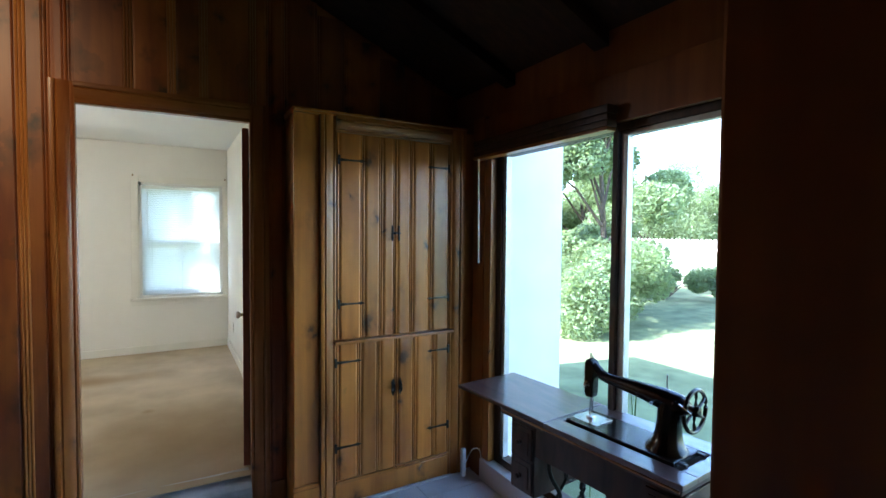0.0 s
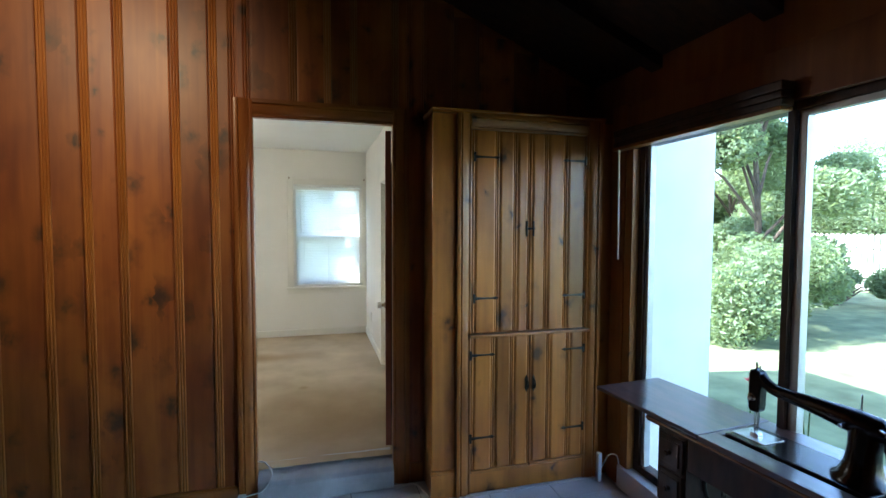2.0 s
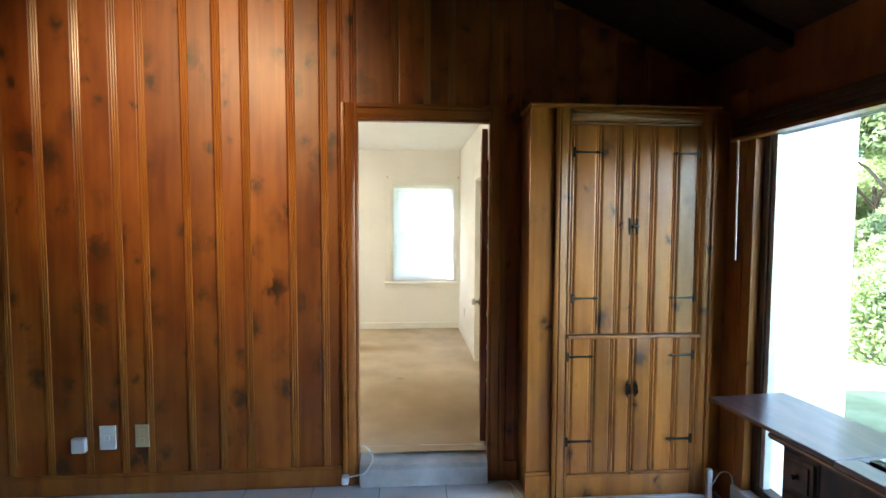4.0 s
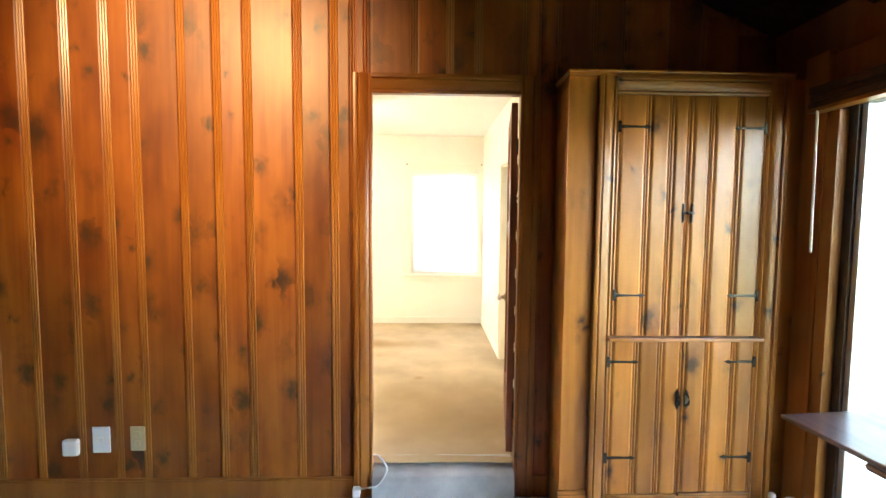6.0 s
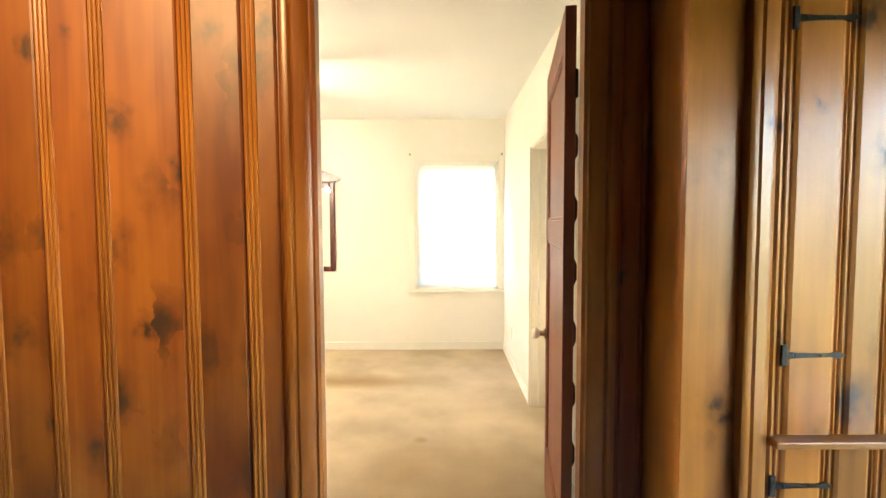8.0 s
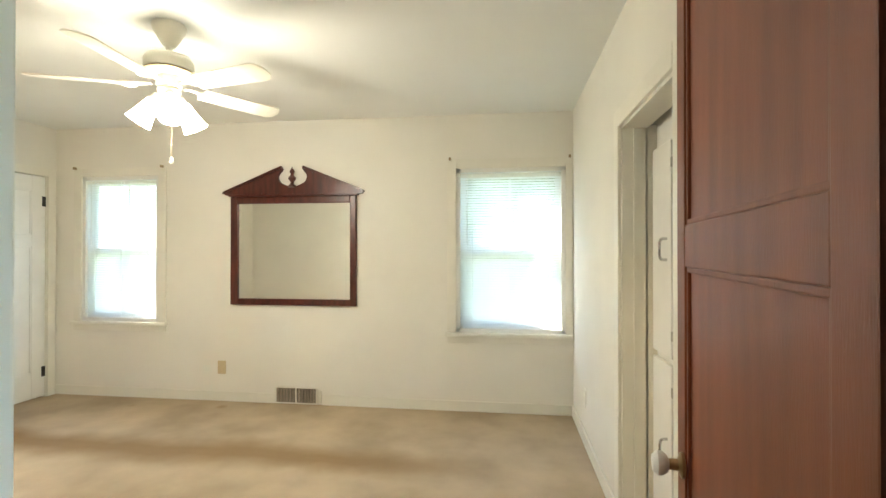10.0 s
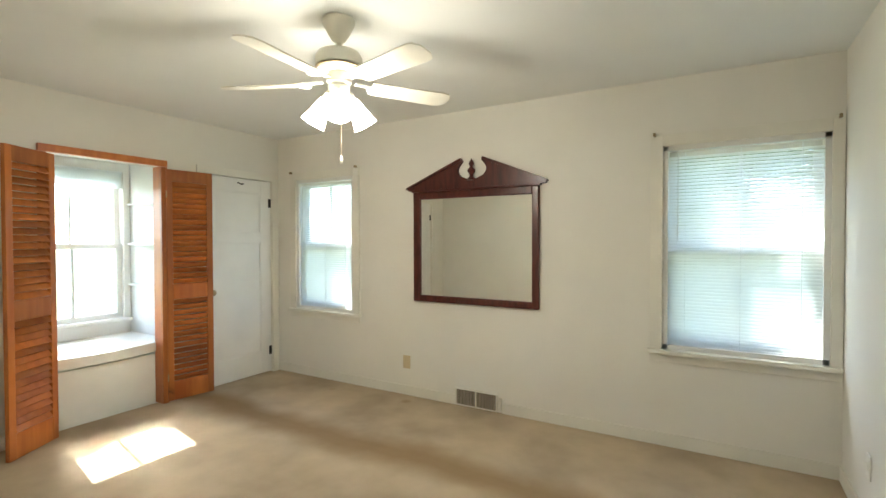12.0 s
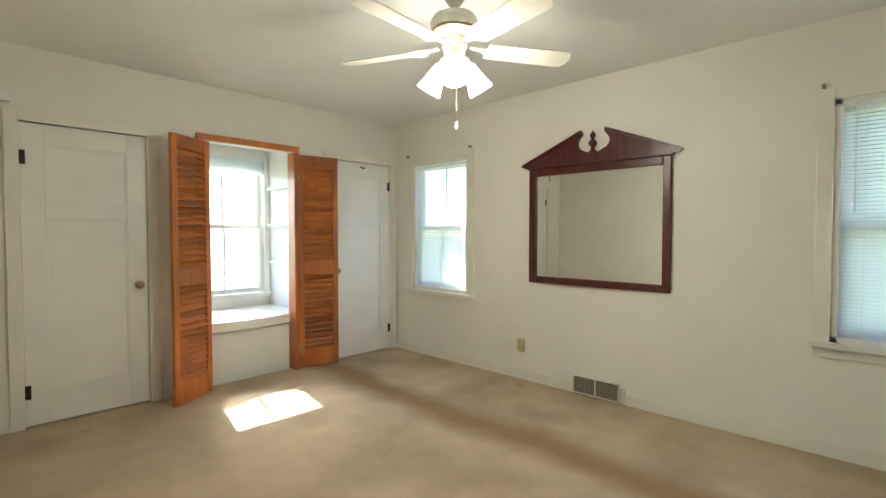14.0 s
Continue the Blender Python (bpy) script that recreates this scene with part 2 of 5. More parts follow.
LEAF_B = leaf_mat("pale_green_leaves", (0.18, 0.23, 0.14), (0.09, 0.125, 0.065))
for leaf_material in (LEAF, LEAF_B):
    translucent(leaf_material, 0.45, (0.34, 0.42, 0.16))
BARK = mat("bark", 0.9, 0, (0.12, 0.09, 0.065), 0.3, 8, 0.8, 30, 0.2, (1, 1, 0.3))
FENCE = mat("weathered_fence", 0.85, 0, (0.48, 0.45, 0.40), 0.15, 6, 0.3, 40, 0.2, (4, 4, 0.6))
SIDING = mat("white_siding_paint", 0.6, 0, (0.82, 0.82, 0.80), 0.03, 4, 0.05, 60, 0.3)
RED = mat("red_petal", 0.6, 0, (0.55, 0.03, 0.03), 0.15, 20)
MIRROR = bpy.data.materials.new("mirror_silver")
MIRROR.use_nodes = True
MIRROR.node_tree.nodes["Principled BSDF"].inputs["Metallic"].default_value = 1.0
MIRROR.node_tree.nodes["Principled BSDF"].inputs["Roughness"].default_value = 0.015
MIRROR.node_tree.nodes["Principled BSDF"].inputs["Base Color"].default_value = (0.86, 0.88, 0.86, 1)


# ---- mesh helpers ----
def bm_box(bm, lo, hi, bevel=0.0, m=None):
    lo, hi = Vector(lo), Vector(hi)
    r = bmesh.ops.create_cube(bm, size=1.0)
    vs = r["verts"]
    for v in vs:
        v.co = Vector(((lo.x + hi.x) / 2 + v.co.x * (hi.x - lo.x), (lo.y + hi.y) / 2 + v.co.y * (hi.y - lo.y), (lo.z + hi.z) / 2 + v.co.z * (hi.z - lo.z)))
    if bevel:
        es = list({e for v in vs for e in v.link_edges})
        r = bmesh.ops.bevel(bm, geom=es, offset=bevel, segments=2, affect="EDGES", profile=0.6)
        vs = list({v for f in r["faces"] for v in f.verts} | {v for v in vs if v.is_valid})
    if m is not None:
        bmesh.ops.transform(bm, matrix=m, verts=vs)
    return bm


def box(lo, hi, bevel=0.0, m=None):
    return bm_box(bmesh.new(), lo, hi, bevel, m)


def boxes(*items, bevel=0.0):
    bm = bmesh.new()
    for lo, hi in items:
        bm_box(bm, lo, hi, bevel)
    return bm


def lathe(profile, n=24, m=None, bm=None):
    """A turned shape from (radius, height) pairs round z."""
    bm = bm or bmesh.new()
    rings = []
    for r, z in profile:
        rings.append([bm.verts.new(Vector((r * math.cos(2 * math.pi * k / n), r * math.sin(2 * math.pi * k / n), z))) for k in range(n)])
    for a, c in zip(rings, rings[1:]):
        for k in range(n):
            bm.faces.new((a[k], a[(k + 1) % n], c[(k + 1) % n], c[k]))
    for ring, flip in ((rings[0], True), (rings[-1], False)):
        if len({tuple(v.co) for v in ring}) > 2:
            bm.faces.new(ring[::-1] if flip else ring)
    if m is not None:
        bmesh.ops.transform(bm, matrix=m, verts=[v for ring in rings for v in ring])
    return bm


def prism(outline, depth, m=None, bm=None):
    """An outline in x, z pushed along y from 0 to depth."""
    bm = bm or bmesh.new()
    a = [bm.verts.new((x, 0, z)) for x, z in outline]
    c = [bm.verts.new((x, depth, z)) for x, z in outline]
    n = len(a)
    bm.faces.new(a)
    bm.faces.new(c[::-1])
    for k in range(n):
        bm.faces.new((a[k], c[k], c[(k + 1) % n], a[(k + 1) % n]))
    bmesh.ops.recalc_face_normals(bm, faces=bm.faces[:])
    if m is not None:
        bmesh.ops.transform(bm, matrix=m, verts=a + c)
    return bm


def tube(points, r, n=8, bm=None, closed=False):
    bm = bm or bmesh.new()
    pts = [Vector(p) for p in points]
    rings = []
    for k, p in enumerate(pts):
        rad = r[k] if isinstance(r, (list, tuple)) else r
        d = (pts[(k + 1) % len(pts)] - pts[k - 1]) if closed else (pts[min(k + 1, len(pts) - 1)] - pts[max(k - 1, 0)])
        q = d.normalized().to_track_quat("Z", "Y")
        rings.append([bm.verts.new(p + q @ Vector((rad * math.cos(2 * math.pi * j / n), rad * math.sin(2 * math.pi * j / n), 0))) for j in range(n)])
    pairs = list(zip(rings, rings[1:])) + ([(rings[-1], rings[0])] if closed else [])
    for a, c in pairs:
        for j in range(n):
            bm.faces.new((a[j], a[(j + 1) % n], c[(j + 1) % n], c[j]))
    if not closed:
        bm.faces.new(rings[0][::-1])
        bm.faces.new(rings[-1])
    return bm


def mesh_of(name, bm, material, smooth=False):
    me = bpy.data.meshes.new(name)
    bmesh.ops.recalc_face_normals(bm, faces=bm.faces[:])
    bm.to_mesh(me)
    bm.free()
    me.materials.append(material)
    if smooth:
        for p in me.polygons:
            p.use_smooth = True
        me.set_sharp_from_angle(angle=radians(40))
    return me


def part(name, bm, material, parent, label="", smooth=False):
    ob = new(name, mesh_of(name, bm, material, smooth))
    ob.parent = parent
    return tagged(ob, label)


def thing(name, label, category, at=None, group=""):
    ob = new(name)
    ob.empty_display_size = 0.1
    if at is not None:
        ob.matrix_world = at
    return tagged(ob, label, category, group)


def structure(name, bm, material, label="", category=""):
    return tagged(new(name, mesh_of(name, bm, material)), label, category, "", "structure")


def smoothpath(pts, n=8):
    """A flowing line through the points."""
    out, P = [], [Vector(p) for p in pts]
    P = [2 * P[0] - P[1]] + P + [2 * P[-1] - P[-2]]
    for k in range(1, len(P) - 2):
        for j in range(n):
            t = j / n
            a, b_, c, d = P[k - 1], P[k], P[k + 1], P[k + 2]
            out.append(0.5 * (2 * b_ + (c - a) * t + (2 * a - 5 * b_ + 4 * c - d) * t * t + (3 * b_ - a - 3 * c + d) * t ** 3))
    return out + [P[-2]]


def rnd(a, c):
    return random.uniform(a, c)


# ---- the plan ----
F1, F2, C2 = -0.09, 0.09, 2.52          # tiled floor, carpet, bedroom ceiling
XL, XR, YF = -3.63, 1.015, 3.54         # bedroom walls: left, right, far
YD = 0.07                               # bedroom face of the panelled wall
XW = 2.20                               # window wall of the panelled room
DOOR = (0.0, 0.80, 2.15)                # the doorway: left, right, top
WT = 0.16                               # thickness of the outer walls
RIDGE_X, RIDGE_Z, SLOPE = -1.0, 3.86, 0.43


def roof_z(x):
    return RIDGE_Z - SLOPE * abs(x - RIDGE_X)


# ---- large structure ----
def slab_wall_y(name, y0, y1, x0, x1, z0, z1, holes, material, label):
    """A wall along x, with holes (xa, xb, za, zb) in order along x that do not overlap."""
    bm = bmesh.new()
    x = x0
    for xa, xb, za, zb in holes:
        bm_box(bm, (x, y0, z0), (xa, y1, z1))
        if za > z0:
            bm_box(bm, (xa, y0, z0), (xb, y1, za))
        if zb < z1:
            bm_box(bm, (xa, y0, zb), (xb, y1, z1))
        x = xb
    bm_box(bm, (x, y0, z0), (x1, y1, z1))
    return structure(name, bm, material, label, "wall")


def slab_wall_x(name, x0, x1, y0, y1, z0, z1, holes, material, label):
    bm = bmesh.new()
    y = y0
    for ya, yb, za, zb in holes:
        bm_box(bm, (x0, y, z0), (x1, ya, z1))
        if za > z0:
            bm_box(bm, (x0, ya, z0), (x1, yb, za))
        if zb < z1:
            bm_box(bm, (x0, ya, zb), (x1, yb, z1))
        y = yb
    bm_box(bm, (x0, y, z0), (x1, y1, z1))
    return structure(name, bm, material, label, "wall")


# panelled room
wall_panelled = slab_wall_y("wall_north", 0.012, 0.04, -3.9, XW, F1 - 0.1, 4.0, [(DOOR[0] - 0.02, DOOR[1] + 0.02, F1 - 0.1, DOOR[2] + 0.02)], PINE_TRIM, "varnished knotty pine panelled wall with a doorway")
wall_bed_door = slab_wall_y("wall_south_bedroom", 0.04, YD, XL - 0.1, XR + 0.9, F2 - 0.2, C2 + 0.05, [(DOOR[0] - 0.02, DOOR[1] + 0.02, F2 - 0.2, DOOR[2] + 0.02)], WALL_PAINT, "cream painted bedroom wall beside the doorway")
wall_window = slab_wall_x("wall_east", XW, XW + WT, -3.3, 0.06, F1 - 0.2, 3.0, [(-2.75, -0.40, 0.03, 2.06)], PINE_DARK, "dark pine wall round the picture window")
wall_west = structure("wall_west", box((-4.0, -5.2, F1 - 0.1), (-3.9, 0.06, 4.0)), PINE_DARK, "pine panelled end wall", "wall")
wall_stub = structure("wall_south", box((0.812, -2.86, F1), (XW, -2.72, 3.2), 0.004), PINE_DARK, "dark pine wall end beside the opening", "wall")
wall_stub_w = structure("wall_south_west", box((-3.9, -2.86, F1), (-1.6, -2.72, 4.0)), PINE_DARK, "pine wall beside the opening", "wall")
wall_back = structure("wall_back", box((-4.0, -5.3, F1 - 0.1), (XW + WT, -5.2, 4.0)), PINE_DARK, "plain wall behind the opening", "wall")
wall_back_e = structure("wall_back_east", box((XW, -5.2, F1 - 0.1), (XW + WT, -3.3, 4.0)), PINE_DARK, "plain side wall behind the opening", "wall")

bm = bmesh.new()
for xa, xb in ((-4.1, RIDGE_X), (RIDGE_X, XW + 0.5)):
    vs = [bm.verts.new((x, y, roof_z(x) + d)) for d in (0, 0.08) for x, y in ((xa, -5.4), (xb, -5.4), (xb, 0.06), (xa, 0.06))]
    for f in ((0, 1, 2, 3), (7, 6, 5, 4), (0, 4, 5, 1), (1, 5, 6, 2), (2, 6, 7, 3), (3, 7, 4, 0)):
        bm.faces.new([vs[k] for k in f])
ceiling_1 = structure("ceiling", bm, CEIL_WOOD, "dark stained sloping board ceiling", "ceiling")

subfloor = structure("floor", box((-4.0, -5.3, F1 - 0.12), (XW + 0.02, 0.012, F1 - 0.006)), GROUT, "pale grey square tile floor with grout lines", "floor")

# bedroom
W1 = (0.08, 0.955, 0.735, 2.075)
W2 = (-3.355, -2.59, 0.765, 2.075)
NOOK = (1.50, 2.335, 0.53, 2.10)
slab_wall_y("wall_north_bedroom", YF, YF + WT, XL - 0.1, XR + 0.9, F2 - 0.1, C2 + 0.05, [W2, W1], WALL_PAINT, "cream painted wall with two windows and a mirror")
wall_left = slab_wall_x("wall_west_bedroom", XL - 0.1, XL, YD, YF, F2 - 0.1, C2 + 0.05, [(0.445, 1.15, F2 - 0.1, 2.06), (1.53, 2.315, F2 - 0.1, 2.08), (2.70, 3.45, F2 - 0.1, 2.075)], WALL_PAINT, "cream painted wall with two doors and a window nook")
CLOSET = (1.245, 1.97)
wall_right = slab_wall_x("wall_east_bedroom", XR, XR + 0.11, YD, YF, F2 - 0.1, C2 + 0.05, [(CLOSET[0], CLOSET[1], F2 - 0.1, 1.98)], WALL_PAINT, "cream painted wall with a cased closet opening")
structure("ceiling_bedroom", box((XL - 0.1, 0.045, C2), (XR + 0.9, YF + WT, C2 + 0.08)), CEIL_PAINT, "white painted plaster ceiling", "ceiling")
structure("closet_shell", boxes(((XR + 0.11, 0.9, F2), (1.9, 0.98, 2.45)), ((XR + 0.11, 2.4, F2), (1.9, 2.48, 2.45)), ((1.84, 0.9, F2), (1.9, 2.48, 2.45)), ((XR + 0.11, 0.9, 2.4), (1.9, 2.48, 2.46))), WHITE_PAINT, "white painted closet walls", "wall")
for ya, yb in ((0.3, 1.3), (2.6, YF + WT)):
    structure("cupboard_shell", boxes(((XL - 0.66, ya, F2 - 0.1), (XL - 0.6, yb, 2.4)), ((XL - 0.6, ya, F2 - 0.1), (XL - 0.1, ya + 0.05, 2.4)), ((XL - 0.6, yb - 0.05, F2 - 0.1), (XL - 0.1, yb, 2.4)), ((XL - 0.6, ya + 0.05, 2.34), (XL - 0.1, yb - 0.05, 2.4)), ((XL - 0.6, ya + 0.05, F2 - 0.1), (XL - 0.1, yb - 0.05, F2 - 0.05))), WHITE_PAINT, "inner walls of a closed cupboard", "wall")

# carpet, with the carpeted step down at the doorway
bm = bmesh.new()
nx, ny = 66, 56
grid = {}
for i in range(nx + 1):
    for j in range(ny + 1):
        x, y = XL - 0.06 + (XR + 0.86 - XL) * i / nx, YD - 0.06 + (YF - YD + 0.06) * j / ny
        grid[i, j] = bm.verts.new((x, y, F2 + 0.004 * noise.noise((x * 1.7, y * 1.7, 0)) + 0.002 * noise.noise((x * 6, y * 6, 3))))
for i in range(nx):
    for j in range(ny):
        bm.faces.new((grid[i, j], grid[i + 1, j], grid[i + 1, j + 1], grid[i, j + 1]))
carpet = structure("floor_bedroom", bm, CARPET, "worn beige carpet with brown traffic stains", "carpet")
bm = bmesh.new()
prof = [(0.10, F2 + 0.002), (0.03, F2 - 0.012), (-0.03, F2 - 0.03), (-0.055, F2 - 0.045), (-0.068, F2 - 0.07), (-0.07, F1 + 0.002), (0.10, F1 + 0.002)]
rows_ = []
for k in range(17):
    x = DOOR[0] + 0.004 + (DOOR[1] - DOOR[0] - 0.008) * k / 16
    rows_.append([bm.verts.new((x, y + 0.004 * noise.noise((x * 9, z * 9, 1)), z + (0.004 * noise.noise((x * 7, y * 9, 5)) if z > F1 + 0.01 else 0))) for y, z in prof])
for a, c in zip(rows_, rows_[1:]):
    for j in range(len(prof)):
        bm.faces.new((a[j], a[(j + 1) % len(prof)], c[(j + 1) % len(prof)], c[j]))
bm.faces.new(rows_[0][::-1])
bm.faces.new(rows_[-1])
STEP_CARPET = mat("grey_worn_carpet", 0.95, 0, (0.58, 0.57, 0.55), 0.16, 5, 0.9, 240, 0.1)
structure("step", bm, STEP_CARPET, "grey worn carpet over the doorway step", "step")


# ---- panelling ----
def board_mesh(w, z0, z1, th=0.016):
    """A board with a beaded edge and a hollow at each side; the face looks to -y, the base is at its lower left."""
    g = 0.012
    prof = [(0, th), (0, 0.010), (0.003, 0.006), (0.007, 0.004), (0.011, 0.007), (0.013, 0.012), (0.017, 0.012), (0.020, 0.005), (0.026, 0.002), (0.030, 0.0),
            (w - 0.022, 0.0), (w - 0.016, 0.004), (w - 0.013, 0.011), (w - 0.010, 0.011), (w - 0.006, 0.005), (w - 0.002, 0.008), (w, 0.012), (w, th)]
    prof = [(x, y * 0.62 if y < th else y) for x, y in prof]
    bm = bmesh.new()
    a = [bm.verts.new((x, y - th, z0)) for x, y in prof]
    c = [bm.verts.new((x, y - th, z1)) for x, y in prof]
    for k in range(len(prof) - 1):
        bm.faces.new((a[k], a[k + 1], c[k + 1], c[k]))
    bm.faces.new(a[::-1])
    bm.faces.new(c)
    return bm


def boards(parent, edges, z0, top, place, material, name="board"):
    made = []
    for xa, xb in zip(edges, edges[1:]):
        w = xb - xa - 0.0015
        bm = board_mesh(w, z0 if not callable(z0) else z0((xa + xb) / 2), top if not callable(top) else top(xa, xb))
        ob = part(name, bm, material, parent)
        ob.matrix_world = place @ Matrix.Translation((xa, 0, 0))
        made.append(ob)
    return made


# ---- doorway ----
def casing_bm(x0, x1, top, bottom, w, y, d, out=-1):
    """Two legs and a head round an opening in a wall along x; stepped face."""
    bm = bmesh.new()
    for a, dd in ((0, d * 0.62), (0.28, d)):
        o = w * a
        bm_box(bm, (x0 - w + o, min(y, y + out * dd), bottom), (x0 - w + (w if a == 0 else w * 0.62) , max(y, y + out * dd), top + w - o), 0.004)
        bm_box(bm, (x1 + (0 if a == 0 else w * 0.38), min(y, y + out * dd), bottom), (x1 + w - o, max(y, y + out * dd), top + w - o), 0.004)
        bm_box(bm, (x0 - w + o, min(y, y + out * dd), top + (0 if a == 0 else w * 0.38)), (x1 + w - o, max(y, y + out * dd), top + w - o), 0.004)
    return bm


def leg(w, d, h):
    """A moulded casing strip standing on z=0, face to -y."""
    prof = [(0, 0), (0, -d * 0.9), (w * 0.1, -d), (w * 0.22, -d * 0.95), (w * 0.28, -d * 0.62), (w * 0.36, -d * 0.8), (w * 0.55, -d * 0.72), (w * 0.75, -d * 0.6), (w * 0.82, -d * 0.4), (w * 0.9, -d * 0.52), (w, -d * 0.4), (w, 0)]
    bm = bmesh.new()
    a = [bm.verts.new((x, y, 0)) for x, y in prof]
    c = [bm.verts.new((x, y, h)) for x, y in prof]
    for k in range(len(prof)):
        bm.faces.new((a[k], a[(k + 1) % len(prof)], c[(k + 1) % len(prof)], c[k]))
    bm.faces.new(a)
    bm.faces.new(c[::-1])
    return bm


def trim_piece(name, bm, m, material, parent):
    ob = part(name, bm, material, parent, "", True)
    ob.matrix_world = m
    return ob


door_1 = tagged(new("door_1"), "varnished pine doorway casing with a carpeted sill", "doorway", "", "structure")
CW = 0.10
trim_piece("casing", leg(CW, 0.034, DOOR[2] + CW - F1), pose(DOOR[0] - CW, -0.004, F1), PINE_TRIM, door_1)
trim_piece("casing", leg(CW, 0.034, DOOR[2] + CW - F1), Matrix.Translation((DOOR[1] + CW, -0.004, F1)) @ Matrix.Diagonal((-1, 1, 1, 1)), PINE_TRIM, door_1)
trim_piece("head_casing", leg(CW, 0.032, DOOR[1] - DOOR[0]), Matrix.Translation((DOOR[0], -0.004, DOOR[2] + CW)) @ pose(0, 0, 0, 0, 90, 0), PINE_TRIM, door_1)
for s_, xe in ((-1, DOOR[0]), (1, DOOR[1])):
    # pine lining up to the stop, painted rebate behind it
    part("jamb", box((min(xe, xe + s_ * 0.019), -0.006, F1), (max(xe, xe + s_ * 0.019), 0.028, DOOR[2] + 0.018)), PINE_TRIM, door_1)
    part("jamb_bedroom_side", box((min(xe + s_ * 0.010, xe + s_ * 0.019), 0.028, F1), (max(xe + s_ * 0.010, xe + s_ * 0.019), YD + 0.002, DOOR[2] + 0.018)), TRIM_PAINT, door_1)
part("head_jamb", box((DOOR[0], -0.006, DOOR[2]), (DOOR[1], 0.028, DOOR[2] + 0.018)), PINE_TRIM, door_1)
part("head_jamb_bedroom_side", box((DOOR[0] - 0.01, 0.028, DOOR[2] + 0.010), (DOOR[1] + 0.01, YD + 0.002, DOOR[2] + 0.018)), TRIM_PAINT, door_1)
part("bedroom_casing", casing_bm(DOOR[0] - 0.014, DOOR[1] + 0.014, DOOR[2] + 0.014, F2, 0.085, YD, 0.018, 1), TRIM_PAINT, door_1)


def panel_door(name, label, w, h, material, rails, stile=0.11, th=0.036, at=None, knob=None, knob_mat=BRASS, hinges=(), kind="structure", hinge_side=0, two_knobs=False):
    """A framed door: stiles, rails at heights (z0, z1) and sunk panels between. Local x runs from the hinge, y through the leaf."""
    ob = tagged(new(name), label, "door", "", kind)
    if at is not None:
        ob.matrix_world = at
    part("stile", box((0, 0, 0), (stile, th, h), 0.003), material, ob)
    part("stile", box((w - stile, 0, 0), (w, th, h), 0.003), material, ob)
    for z0, z1 in rails:
        part("rail", box((stile, 0.0005, z0), (w - stile, th - 0.0005, z1), 0.003), material, ob)
    for (a, z0), (z1, c) in zip(rails, rails[1:]):
        bm = box((stile - 0.004, 0.011, z0 - 0.004), (w - stile + 0.004, th - 0.011, z1 + 0.004))
        for lo, hi in (((stile, 0.004, z0), (stile + 0.012, th - 0.004, z1)), ((w - stile - 0.012, 0.004, z0), (w - stile, th - 0.004, z1)), ((stile, 0.004, z0), (w - stile, th - 0.004, z0 + 0.012)), ((stile, 0.004, z1 - 0.012), (w - stile, th - 0.004, z1))):
            bm_box(bm, lo, hi, 0.003)
        part("panel", bm, material, ob)
    if knob:
        kx, kz = knob
        prof = [(0.026, 0), (0.026, 0.004), (0.012, 0.008), (0.010, 0.030), (0.020, 0.036), (0.027, 0.046), (0.027, 0.056), (0.018, 0.066), (0.0, 0.068)]
        for side in ((-1, 1) if two_knobs else (-1,)):
            m = Matrix.Translation((kx, 0 if side < 0 else th, kz)) @ pose(0, 0, 0, 90 if side < 0 else -90)
            k = part("knob", lathe(prof, 20, m), knob_mat, ob, "round door knob", True)
        part("latch_plate", box((w - 0.001, th * 0.25, kz - 0.03), (w + 0.0015, th * 0.75, kz + 0.03)), BRASS, ob)
    for hz in hinges:
        bm = box((-0.006, -0.006, hz - 0.045), (0.004, 0.004, hz + 0.045), 0.003)
        bm_box(bm, (0, -0.003, hz - 0.045), (0.03, 0.001, hz + 0.045))
        part("hinge", bm, IRON, ob)
    return ob


# the open brown door: hinged at the right jamb, leaning a little past square
leaf_at = Matrix.Translation((0.770, 0.092, F2 + 0.02)) @ pose(0, 0, 0, 0, 0, 81.8) @ Matrix.Translation((0, -0.036, 0))
leaf = panel_door("door_2", "red-brown stained wooden door standing open into the bedroom", 0.785, 2.025, BROWN_DOOR, [(0, 0.24), (1.25, 1.345), (1.90, 2.025)], 0.078, 0.036, leaf_at, None, BRASS, (0.25, 1.78))
KNOB = [(0.026, 0), (0.026, 0.004), (0.012, 0.008), (0.010, 0.030), (0.020, 0.036), (0.027, 0.046), (0.027, 0.056), (0.018, 0.066), (0.0, 0.068)]
part("knob", lathe(KNOB, 20, Matrix.Translation((0.72, 0.036, 0.80)) @ pose(0, 0, 0, -90)), PLASTIC, leaf, "white porcelain knob", True)
part("knob_rose", lathe([(0.028, 0), (0.028, 0.006), (0.013, 0.012), (0.012, 0.034), (0, 0.034)], 20, Matrix.Translation((0.72, 0.0365, 0.80)) @ pose(0, 0, 0, -90)), BRASS, leaf, "dark brass rose", True)

